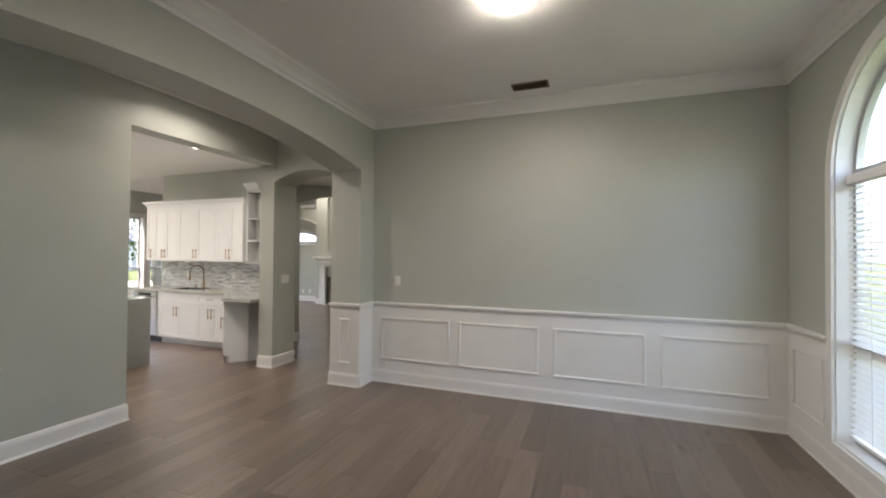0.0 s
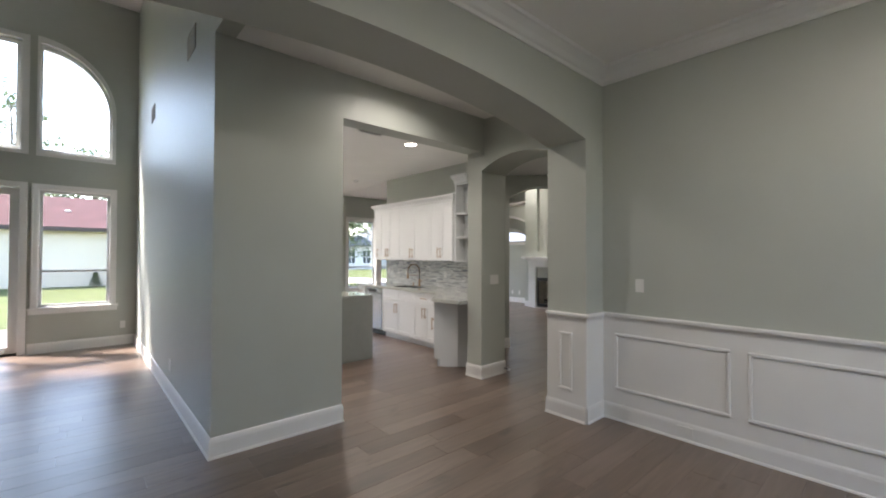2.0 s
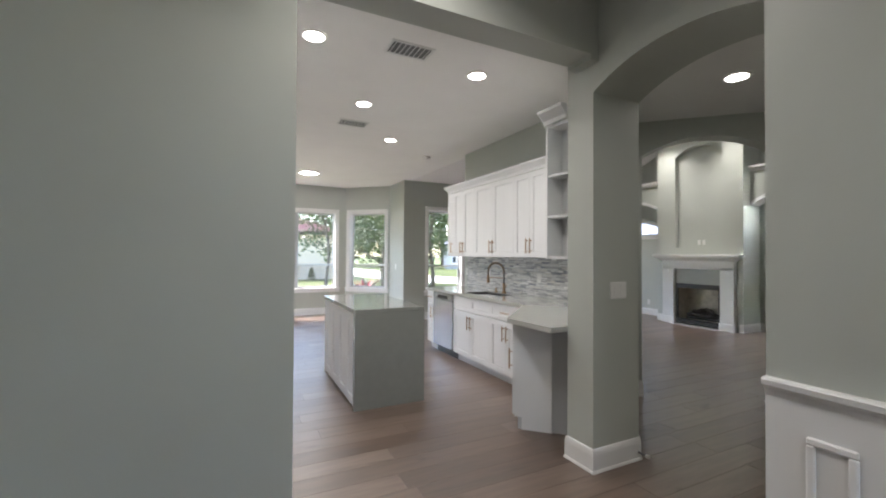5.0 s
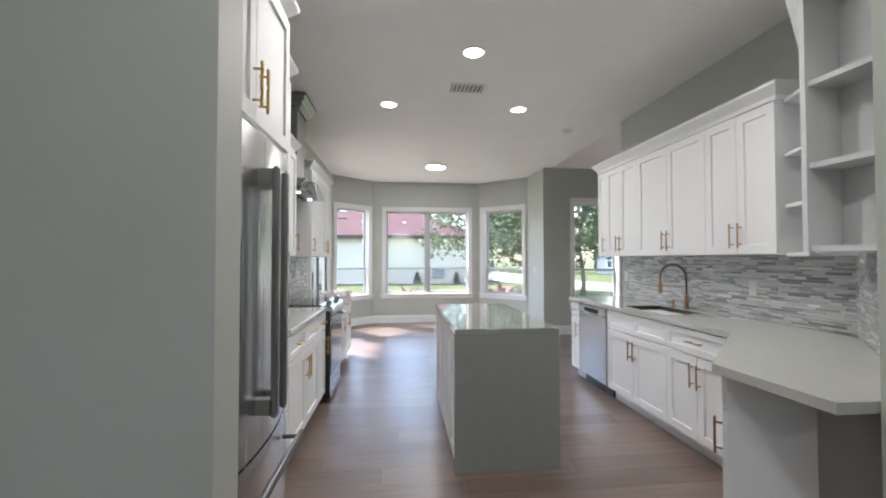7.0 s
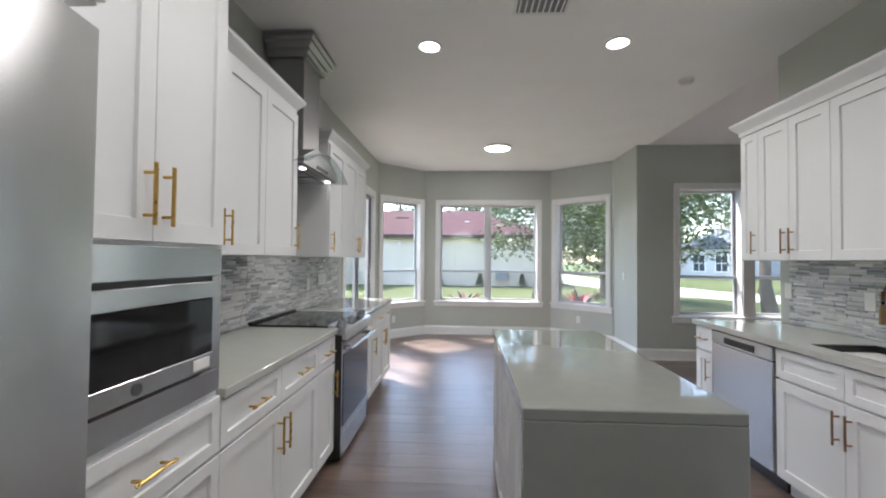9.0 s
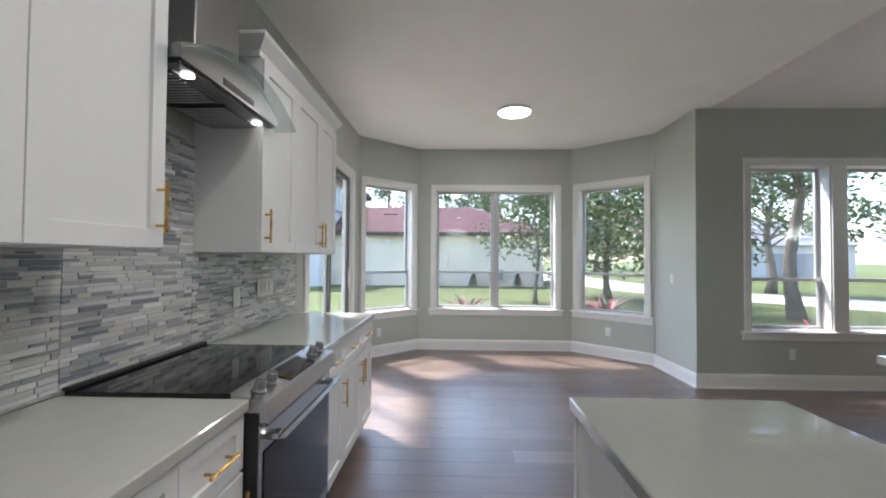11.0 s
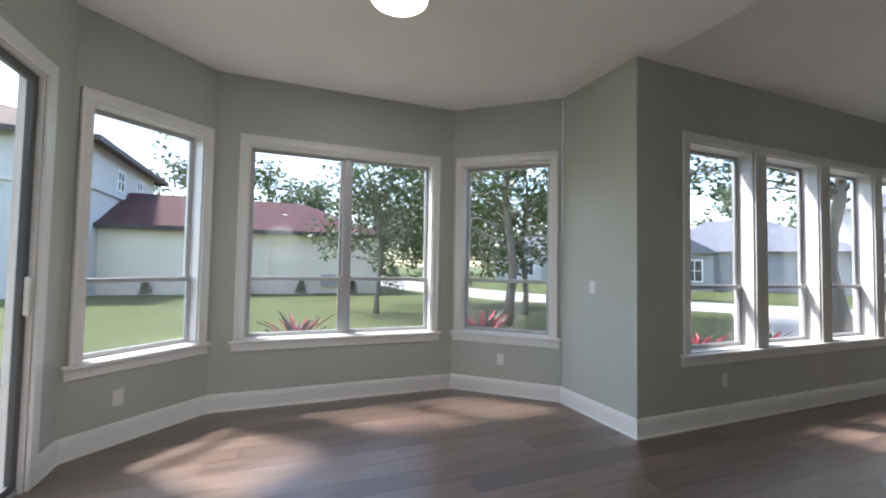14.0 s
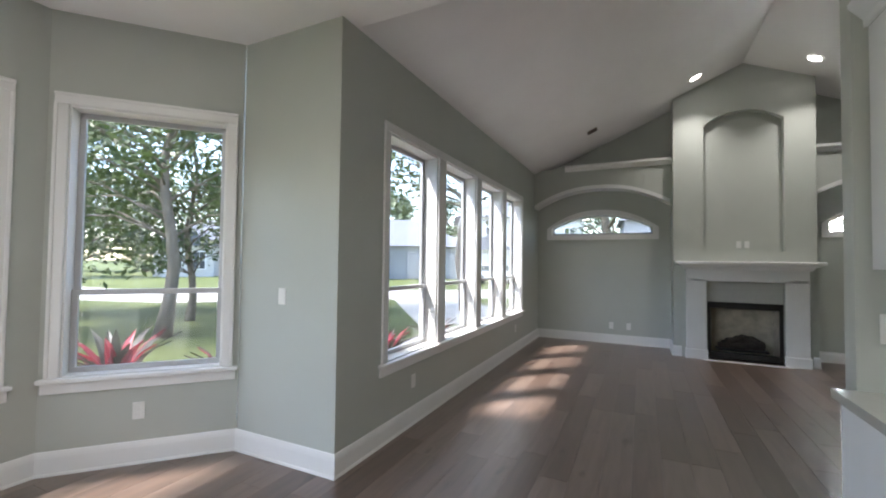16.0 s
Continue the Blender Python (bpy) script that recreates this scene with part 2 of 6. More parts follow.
# ---- floor planks ----
def floor_material():
    m = bpy.data.materials.new("brown_oak_plank")
    m.use_nodes = True
    nt = m.node_tree
    b = nt.nodes["Principled BSDF"]
    oi, ge, tc = nt.nodes.new("ShaderNodeObjectInfo"), nt.nodes.new("ShaderNodeNewGeometry"), nt.nodes.new("ShaderNodeTexCoord")
    add = nt.nodes.new("ShaderNodeMath")
    nt.links.new(oi.outputs["Random"], add.inputs[0])
    nt.links.new(ge.outputs["Random Per Island"], add.inputs[1])
    fr = nt.nodes.new("ShaderNodeMath")
    fr.operation = "FRACT"
    nt.links.new(add.outputs[0], fr.inputs[0])
    tone = nt.nodes.new("ShaderNodeValToRGB")
    tone.color_ramp.elements[0].color, tone.color_ramp.elements[1].color = (0.098, 0.065, 0.050, 1), (0.178, 0.130, 0.105, 1)
    nt.links.new(fr.outputs[0], tone.inputs[0])
    off = nt.nodes.new("ShaderNodeVectorMath")
    off.operation = "ADD"
    comb = nt.nodes.new("ShaderNodeCombineXYZ")
    big = nt.nodes.new("ShaderNodeMath")
    big.operation, big.inputs[1].default_value = "MULTIPLY", 37.0
    nt.links.new(fr.outputs[0], big.inputs[0])
    nt.links.new(big.outputs[0], comb.inputs[0])
    nt.links.new(big.outputs[0], comb.inputs[1])
    nt.links.new(tc.outputs["Object"], off.inputs[0])
    nt.links.new(comb.outputs[0], off.inputs[1])
    mp = nt.nodes.new("ShaderNodeMapping")
    mp.inputs["Scale"].default_value = (9.0, 0.9, 1.0)
    nt.links.new(off.outputs[0], mp.inputs[0])
    n1 = nt.nodes.new("ShaderNodeTexNoise")
    n1.inputs["Scale"].default_value, n1.inputs["Detail"].default_value, n1.inputs["Distortion"].default_value = 2.2, 7, 0.6
    nt.links.new(mp.outputs[0], n1.inputs["Vector"])
    mp2 = nt.nodes.new("ShaderNodeMapping")
    mp2.inputs["Scale"].default_value = (2.4, 0.9, 1.0)
    nt.links.new(off.outputs[0], mp2.inputs[0])
    n2 = nt.nodes.new("ShaderNodeTexNoise")
    n2.inputs["Scale"].default_value, n2.inputs["Detail"].default_value = 2.6, 4
    nt.links.new(mp2.outputs[0], n2.inputs["Vector"])
    knot = nt.nodes.new("ShaderNodeValToRGB")
    knot.color_ramp.elements[0].position, knot.color_ramp.elements[1].position = 0.26, 0.36
    knot.color_ramp.elements[0].color, knot.color_ramp.elements[1].color = (0.45, 0.42, 0.4, 1), (1, 1, 1, 1)
    nt.links.new(n2.outputs[0], knot.inputs[0])
    gr = nt.nodes.new("ShaderNodeValToRGB")
    gr.color_ramp.elements[0].position, gr.color_ramp.elements[1].position = 0.3, 0.72
    gr.color_ramp.elements[0].color, gr.color_ramp.elements[1].color = (0.72, 0.70, 0.68, 1), (1.2, 1.18, 1.16, 1)
    nt.links.new(n1.outputs[0], gr.inputs[0])
    m1, m2 = nt.nodes.new("ShaderNodeMixRGB"), nt.nodes.new("ShaderNodeMixRGB")
    for q in (m1, m2):
        q.blend_type, q.inputs[0].default_value = "MULTIPLY", 1.0
    nt.links.new(tone.outputs[0], m1.inputs[1])
    nt.links.new(gr.outputs[0], m1.inputs[2])
    nt.links.new(m1.outputs[0], m2.inputs[1])
    nt.links.new(knot.outputs[0], m2.inputs[2])
    nt.links.new(m2.outputs[0], b.inputs["Base Color"])
    rr = nt.nodes.new("ShaderNodeMapRange")
    rr.inputs["To Min"].default_value, rr.inputs["To Max"].default_value = 0.30, 0.44
    nt.links.new(n1.outputs[0], rr.inputs["Value"])
    nt.links.new(rr.outputs[0], b.inputs["Roughness"])
    b.inputs["Coat Weight"].default_value, b.inputs["Coat Roughness"].default_value = 0.7, 0.34
    bp = nt.nodes.new("ShaderNodeBump")
    bp.inputs["Strength"].default_value, bp.inputs["Distance"].default_value = 0.12, 0.003
    nt.links.new(n1.outputs[0], bp.inputs["Height"])
    nt.links.new(bp.outputs[0], b.inputs["Normal"])
    return m


M_PLANK = floor_material()
M_SUB = mat("dark_subfloor", (0.05, 0.035, 0.025), 0.8)

# ---- plan ----
H_K, H_D, H_F = 3.04, 3.24, 5.6
X_ARCH, X_JAMB, X_FW = -2.46, -3.94, -9.2
BAY = [(-11.31, 1.77), (-12.03, 2.52), (-12.03, 4.84), (-11.25, 5.69)]
X_FAM, Y_FAR, Y_FRONT, Y_CHIM = -10.33, 11.47, 11.15, 10.91
H_H, H_V = 3.14, 2.80
Y_N = 5.77

FLOOR = setting("floor", bx(-12.4, 1.9, -3.34, 11.66, -0.14, -0.012), M_SUB, "warm brown oak plank floor", "floor")

# dining room
setting("wall_dining_north", bx(-2.86, 1.88, 4.64, 4.78, 0, H_D), M_WALL, "sage grey painted dining wall", "wall")
setting("wall_dining_east", wall_mesh((1.72, 4.64), (1.72, -1.4), 0.16, 0, H_D, [(0.74, 2.24, 0.24, 2.15, 0.75)]), M_WALL, "sage grey wall with an arched window", "wall")
setting("wall_dining_south", bx(-2.86, 1.88, -1.54, -1.4, 0, H_D), M_WALL, "sage grey painted wall", "wall")
b = bx(-2.86, X_ARCH, -1.4, 0.67, 0, H_D)
bx(-2.86, X_ARCH, 4.336, 4.64, 0, H_D, bm=b)
q, cols = bmesh.new(), []
for i in range(37):
    yy = 0.67 + (4.336 - 0.67) * i / 36
    zz = 2.735 - 0.053 * (yy - 2.4) ** 2
    cols.append([q.verts.new((xx, yy, z)) for xx in (X_ARCH, -2.86) for z in (zz, H_D)])
for a, c in zip(cols, cols[1:]):
    q.faces.new((a[0], c[0], c[1], a[1]))
    q.faces.new((a[2], a[3], c[3], c[2]))
    q.faces.new((a[0], a[2], c[2], c[0]))
    q.faces.new((a[1], c[1], c[3], a[3]))
merge(b, q)
setting("wall_dining_arch", b, M_WALL, "sage grey wall with a wide shallow arch", "wall")
setting("ceiling_dining", bx(-2.86, 1.88, -1.54, 4.78, H_D, H_D + 0.1), M_CEIL, "white dining room ceiling", "ceiling")

# hall and foyer
setting("wall_jamb", bx(-4.07, X_JAMB, 1.77, 2.735, 0, H_H), M_WALL, "sage grey wall beside the kitchen opening", "wall")
b = bx(-4.15, X_JAMB, 2.735, 4.61, 2.735, H_H)
bx(-4.15, X_JAMB, 4.54, 4.61, 2.70, 2.735, bm=b)
setting("wall_kitchen_header", b, M_WALL, "sage grey header over the kitchen opening", "wall")
setting("wall_foyer_north", bx(X_FW - 0.14, X_JAMB, 1.69, 1.77, 0, H_F), M_WALL, "tall sage grey wall between foyer and kitchen", "wall")
b = wall_mesh((X_FW, -3.2), (X_FW, 1.69), 0.14, 0, 2.97, [(1.0, 1.85, 0.68, 2.47), (2.05, 3.50, 0.02, 2.47), (3.70, 4.55, 0.68, 2.47)])
up = wall_mesh((X_FW, -3.2), (X_FW, 0.50), 0.14, 2.97, H_F, [(1.0, 1.85, 3.03, 4.55), (2.05, 3.50, 3.03, 4.66)])
merge(b, up)
n = 16
q = bmesh.new()
cols = []
for i in range(n + 1):
    a = math.pi / 2 * i / n
    yy, zz = 0.50 + 0.85 * math.sin(a), 3.75 + 0.92 * math.cos(a)
    cols.append([q.verts.new((xx, yy, z)) for xx in (X_FW, X_FW - 0.14) for z in (zz, H_F)])
for a, c in zip(cols, cols[1:]):
    for k in ((0, 1, 1, 0), (2, 3, 3, 2)):
        q.faces.new((a[k[0]], a[k[1]], c[k[2]], c[k[3]]))
    q.faces.new((a[0], a[2], c[2], c[0]))
    q.faces.new((a[1], a[3], c[3], c[1]))
merge(b, q)
bx(X_FW - 0.14, X_FW, 1.35, 1.69, 2.97, H_F, bm=b)
bx(X_FW - 0.14, X_FW, 0.50, 1.35, 2.97, 3.03, bm=b)
setting("wall_foyer_west", b, M_WALL, "tall sage grey wall with an arched window over windows and a glazed door", "wall")
setting("wall_foyer_south", bx(X_FW - 0.14, -2.46, -3.34, -3.2, 0, H_F), M_WALL, "tall sage grey foyer wall", "wall")
setting("wall_foyer_east", bx(-2.86, -2.46, -3.2, -1.54, 0, H_F), M_WALL, "tall sage grey foyer wall", "wall")
setting("ceiling_foyer", bx(X_FW - 0.14, -2.46, -3.34, 1.83, H_F, H_F + 0.1), M_CEIL, "high white foyer ceiling", "ceiling")
setting("wall_hall_upper", bx(X_JAMB, -2.46, 1.69, 1.83, H_D + 0.1, H_F), M_WALL, "sage grey wall above the hall", "wall")
setting("wall_hall_bulkhead", bx(X_JAMB, -2.86, 1.69, 1.83, H_H, H_D + 0.1), M_WALL, "sage grey wall above the hall", "wall")
setting("wall_foyer_upper", bx(-2.86, -2.46, -1.54, 1.69, H_D + 0.1, H_F), M_WALL, "sage grey wall above the arch", "wall")
setting("ceiling_hall", bx(X_JAMB, -2.86, 1.83, 5.05, H_H, H_H + 0.1), M_CEIL, "white hall ceiling", "ceiling")
VEST = [(-3.985, 5.05), (-2.72, 5.05), (-2.72, 9.9), (-3.91, 9.9), (-3.91, 7.16), (-5.0, 6.065)]
setting("ceiling_hall_north", prism(VEST, H_V, H_V + 0.1), M_CEIL, "white hall ceiling", "ceiling")
setting("wall_hall_arch", wall_mesh((-3.985, 4.61), (-2.86, 4.61), 0.44, 2.51, H_H, [(0.0, 1.125, 2.51, 2.515, 0.14)]), M_WALL, "sage grey wall with a small arch", "wall")
b = bx(-2.86, -2.72, 5.0, 9.9, 0, H_H)
bx(-2.86, -2.46, 4.78, 5.0, 0, H_H, bm=b)
setting("wall_hall_east", b, M_WALL, "sage grey hall wall", "wall")
setting("wall_hall_north", bx(-4.05, -2.72, 9.9, 10.04, 0, H_H), M_WALL, "sage grey wall at the hall's end", "wall")

# kitchen
b = prism([(-4.22, 4.61), (-3.985, 4.61), (-3.985, 5.05), (-4.22, 4.78)], 0, H_H)
prism([(-4.22, 4.78), (-3.985, 5.05), (-5.0, 6.065), (-5.14, 6.205), (-5.21, 5.87), (-5.21, Y_N)], 0, H_H, b)
setting("wall_column", b, M_WALL, "sage grey wall end between kitchen and hall", "wall")
setting("wall_kitchen_north", bx(-7.77, -5.21, Y_N, 5.87, 0, H_K), M_WALL, "sage grey kitchen wall", "wall")
setting("wall_kitchen_south", wall_mesh((X_FW - 0.14, 1.77), (-11.31, 1.77), 0.12, 0, H_K, [(0.05, 1.62, 0, 2.40)]), M_WALL, "sage grey nook wall with a sliding door", "wall")
b = bx(-9.34, X_JAMB - 0.01, 1.77, 4.53, H_K, H_K + 0.09)
bx(-11.3, -5.21, 4.53, 5.86, H_K, H_K + 0.1, bm=b)
prism([(-5.21, 4.53), (-4.15, 4.53), (-4.15, 4.61), (-4.22, 4.78), (-5.21, 5.77)], H_K, H_K + 0.1, b)
prism([(-9.34, 1.65), (-9.34, 4.53), (-12.2, 4.53), (-12.2, 2.4), (-11.3, 1.65)], H_K, H_K + 0.1, b)
prism([(-11.3, 4.53), (-11.3, 5.86), (-12.2, 4.9), (-12.2, 4.53)], H_K, H_K + 0.1, b)
setting("ceiling_kitchen", b, M_CEIL, "white kitchen ceiling", "ceiling")
for i, (a, c) in enumerate(zip(BAY, BAY[1:])):
    ln = math.hypot(c[0] - a[0], c[1] - a[1])
    hole = [(0.11, ln - 0.11, 0.62, 2.42)] if i != 1 else [(0.27, ln - 0.24, 0.62, 2.42)]
    setting("wall_bay_%d" % (i + 1), wall_mesh(a, c, 0.16, 0, H_K, hole), M_WALL, "sage grey bay wall with a window", "wall")
setting("wall_bay_return", bx(-11.25, X_FAM, 5.70, 5.86, 0, H_K), M_WALL, "sage grey wall return", "wall")

# family room
FAM_W = [(0.42 + i * 1.02, 0.42 + i * 1.02 + 0.86) for i in range(4)]
setting("wall_family_west", wall_mesh((X_FAM, 5.86), (X_FAM, 11.63), 0.18, 0, H_K, [(s0, s1, 0.62, 2.42) for s0, s1 in FAM_W]), M_WALL, "sage grey wall with a row of four windows", "wall")
setting("wall_family_far", wall_mesh((X_FAM, Y_FAR), (-4.05, Y_FAR), 0.16, 0, 4.6, [(0.25, 1.97, 1.91, 2.04, 0.25), (4.26, 5.98, 1.91, 2.04, 0.25)]), M_WALL, "sage grey alcove wall with arched windows", "wall")
setting("wall_family_east", prism([(-3.91, 7.16), (-3.91, 11.63), (-4.05, 11.63), (-4.05, 7.30)], 0, 3.3), M_WALL, "sage grey wall", "wall")
setting("wall_family_arch", wall_mesh((-5.0, 6.065), (-3.91, 7.155), 0.20, 0, 3.6, [(0.20, 1.34, 0, 2.45, 0.16)]), M_WALL, "sage grey slanted wall with an arch to the family room", "wall")
b = bmesh.new()
XR, ZR = -7.19, 4.40
for xs, zs in (((X_FAM, XR), (H_K, ZR)), ((XR, -3.86), (ZR, 2.98))):
    v = [b.verts.new(p) for p in ((xs[0], 5.86, zs[0]), (xs[1], 5.86, zs[1]), (xs[1], 11.63, zs[1]), (xs[0], 11.63, zs[0]))]
    w = [b.verts.new(p.co + Vector((0, 0, 0.1))) for p in v]
    b.faces.new(v)
    b.faces.new(w)
    for k in range(4):
        b.faces.new((v[k], v[(k + 1) % 4], w[(k + 1) % 4], w[k]))
setting("ceiling_family", b, M_CEIL, "white vaulted ceiling", "ceiling")
setting("wall_family_gable", bx(-10.5, -3.9, 5.76, 5.86, H_K + 0.1, 4.6), M_WALL, "sage grey gable wall", "wall")
b = wall_mesh((-8.10, Y_CHIM), (-6.36, Y_CHIM), 0.10, 1.46, 4.6, [(0.41, 1.385, 1.61, 3.53, 0.17)])
bx(-8.10, -6.36, Y_CHIM + 0.10, Y_FAR, 1.46, 4.6, bm=b)
bx(-8.10, -7.685, Y_CHIM, Y_FAR, 0, 1.46, bm=b)
bx(-6.72, -6.36, Y_CHIM, Y_FAR, 0, 1.46, bm=b)
bx(-7.685, -6.72, Y_CHIM, Y_FAR, 0.85, 1.46, bm=b)
bx(-7.685, -6.72, 11.35, Y_FAR, 0, 0.85, bm=b)
setting("wall_chimney", b, M_WALL, "sage grey chimney breast with an arched niche", "wall")
for nm, xa, xb in (("left", X_FAM, -8.10), ("right", -6.36, -4.05)):
    b = wall_mesh((xa, Y_FRONT), (xb, Y_FRONT), 0.32, 2.37, 3.10, [(0.0, xb - xa - 0.02, 2.37, 2.41, 0.31)])
    setting("wall_alcove_" + nm, b, M_WALL, "sage grey arch over an alcove", "wall")
    s0, s1 = (xa + 0.55, xb) if nm == "left" else (xa, xb - 0.3)
    led = sweep([(s0, Y_FRONT), (s1, Y_FRONT)], [(-0.02, 0), (0.02, 0), (0.03, 0.03), (0.075, 0.06), (0.08, 0.10), (-0.28, 0.10), (-0.28, 0.07), (-0.02, 0.07)], side=-1, z=3.03)
    setting("trim_ledge_" + nm, led, M_TRIM, "white moulded plant ledge", "trim")

def arch_lining(x0, x1, z, rise, y0, y1):
    """White lining under a shallow arch from x0 to x1."""
    b = bmesh.new()
    cols = []
    for i in range(25):
        u = -1 + 2 * i / 24
        zz = z + rise * (1 - abs(u) ** 2.2)
        cols.append([b.verts.new(((x0 + x1) / 2 + (x1 - x0) / 2 * u, y, zz + d)) for y, d in ((y0, -0.014), (y0, 0.05), (y0 + 0.003, 0.05), (y1, -0.001), (y1, -0.014))])
    for a, c in zip(cols, cols[1:]):
        for k in range(5):
            b.faces.new((a[k], a[(k + 1) % 5], c[(k + 1) % 5], c[k]))
    b.faces.new(cols[0])
    b.faces.new(cols[-1])
    return b


for nm, xa, xb in (("left", X_FAM, -8.10), ("right", -6.36, -4.05)):
    setting("trim_arch_" + nm, arch_lining(xa + 0.002, xb - 0.022, 2.41, 0.31, Y_FRONT - 0.004, Y_FRONT + 0.32), M_TRIM, "white lining under the alcove arch", "trim")

# mouldings
BASE = [(0, 0), (0.014, 0), (0.014, 0.115), (0.011, 0.135), (0.006, 0.15), (0, 0.155)]
SHOE = [(0, 0), (0.022, 0), (0.020, 0.012), (0.014, 0.018), (0, 0.018)]


def baseboard(line, side=1.0, label="white painted baseboard"):
    b = sweep(line, BASE, side)
    sweep(line, SHOE, side, bm=b)
    setting("baseboard", b, M_TRIM, label, "baseboard")


baseboard([(X_ARCH, 4.336), (X_ARCH, 4.64), (1.72, 4.64), (1.72, -1.4), (X_ARCH, -1.4), (X_ARCH, 0.67)], -1)
baseboard([(-2.86, 4.78), (-2.86, 4.336), (X_ARCH, 4.336)], -1)
baseboard([(X_ARCH, 0.67), (-2.86, 0.67), (-2.86, -3.2), (X_FW, -3.2), (X_FW, -1.25)], -1)
baseboard([(X_FW, 0.40), (X_FW, 1.69), (X_JAMB, 1.69), (X_JAMB, 2.735), (-4.07, 2.735)], -1)
baseboard([(-4.22, 4.70), (-4.22, 4.61), (-3.985, 4.61), (-3.985, 5.05), (-5.0, 6.065), (-4.859, 6.206), (-5.0, 6.348)], -1)
baseboard([(-2.86, 5.0), (-2.86, 9.9), (-3.91, 9.9), (-3.91, 7.155), (-4.052, 7.013), (-4.194, 7.155), (-4.05, 7.30), (-4.05, Y_FAR), (-6.36, Y_FAR), (-6.36, Y_CHIM), (-6.42, Y_CHIM)], 1)
baseboard([(-11.02, 1.77), BAY[0], BAY[1], BAY[2], BAY[3], (X_FAM, 5.70), (X_FAM, Y_FAR), (-8.10, Y_FAR), (-8.10, Y_CHIM), (-7.99, Y_CHIM)], -1)
baseboard([(-7.77, 5.80), (-7.77, 5.87), (-5.21, 5.87), (-5.14, 6.205)], 1)
CROWN = [(0, 0), (0.012, 0), (0.012, 0.03), (0.03, 0.045), (0.05, 0.08), (0.09, 0.115), (0.105, 0.12), (0.105, 0.15), (0, 0.15)]
setting("trim_crown", sweep([(X_ARCH, -1.4), (X_ARCH, 4.64), (1.72, 4.64), (1.72, -1.4), (X_ARCH, -1.4)], CROWN, -1, H_D - 0.15), M_TRIM, "white crown moulding round the dining ceiling", "trim")
RAIL = [(0, 0), (0.008, 0), (0.012, 0.02), (0.02, 0.035), (0.035, 0.042), (0.038, 0.062), (0.03, 0.07), (0, 0.07)]
SKIN = [(0, 0), (0.006, 0), (0.006, 0.80), (0, 0.80)]
wains = [(-2.86, 4.336), (X_ARCH, 4.336), (X_ARCH, 4.64), (1.72, 4.64), (1.72, 3.98)]
wains2 = [(1.72, 2.32), (1.72, -1.4), (X_ARCH, -1.4), (X_ARCH, 0.67), (-2.86, 0.67)]
for wl in (wains, wains2):
    setting("trim_chair_rail", sweep(wl, RAIL, -1, 0.90), M_TRIM, "white chair rail moulding", "trim")
    setting("trim_wainscot", sweep(wl, SKIN, -1, 0.13), M_TRIM, "white painted wainscot panelling", "trim")


def panel_mould(p0, p1, s0, s1, z0, z1, parent=None):
    """Applied rectangular moulding on a wall face from p0 to p1 (room on its right)."""
    m, _ = frame_axes(p0, p1)
    b = bmesh.new()
    w = 0.026
    for d in ((s0, s1, z0, z0 + w), (s0, s1, z1 - w, z1), (s0, s0 + w, z0 + w, z1 - w), (s1 - w, s1, z0 + w, z1 - w)):
        bx(d[0], d[1], -0.021, -0.006, d[2], d[3], 0.005, b)
    b.transform(m)
    return tagged(mesh_ob("trim_panel_mould", b, M_TRIM), "white rectangular wainscot panel moulding", "trim", kind="structure")


for x0, x1 in ((-2.34, -1.45), (-1.34, -0.45), (-0.30, 0.58), (0.70, 1.57)):
    panel_mould((-2.46, 4.64), (1.72, 4.64), x0 + 2.46, x1 + 2.46, 0.28, 0.79)
panel_mould((-2.86, 4.336), (-2.46, 4.336), 0.13, 0.27, 0.26, 0.79)
panel_mould((1.72, 4.64), (1.72, 3.9), 0.10, 0.60, 0.28, 0.79)
panel_mould((X_ARCH, 0.67), (-2.86, 0.67), 0.13, 0.27, 0.26, 0.79)
for y0, y1 in ((0.1, 0.55), (-1.3, -0.1)):
    panel_mould((X_ARCH, -1.4), (X_ARCH, 0.67), y0 + 1.4, y1 + 1.4, 0.28, 0.79)


# ---- windows and doors ----
def pane(parent, x0, x1, y, z0, z1):
    g = part("pane", bx(x0, x1, y - 0.003, y + 0.003, z0, z1), M_GLASS, parent)
    g.visible_shadow = False
    return g


def sash(parent, x0, x1, y, z0, z1, material, w=0.035, d=0.03):
    b = bmesh.new()
    for q in ((x0, x1, z0, z0 + w), (x0, x1, z1 - w, z1), (x0, x0 + w, z0 + w, z1 - w), (x1 - w, x1, z0 + w, z1 - w)):
        bx(q[0], q[1], y - d / 2, y + d / 2, q[2], q[3], 0.003, b)
    s = part("sash", b, material, parent)
    pane(s, x0 + w - 0.004, x1 - w + 0.004, y, z0 + w - 0.004, z1 - w + 0.004)
    return s


WIN_N = [0]


def screen_material():
    m = bpy.data.materials.new("insect_screen_mesh")
    m.use_nodes = True
    nt = m.node_tree
    mx, tr = nt.nodes.new("ShaderNodeMixShader"), nt.nodes.new("ShaderNodeBsdfTransparent")
    df = nt.nodes.new("ShaderNodeBsdfDiffuse")
    df.inputs[0].default_value = (0.42, 0.42, 0.42, 1)
    mx.inputs[0].default_value = 0.10
    nt.links.new(tr.outputs[0], mx.inputs[1])
    nt.links.new(df.outputs[0], mx.inputs[2])
    nt.links.new(mx.outputs[0], nt.nodes["Material Output"].inputs["Surface"])
    return m


M_SCREEN = screen_material()


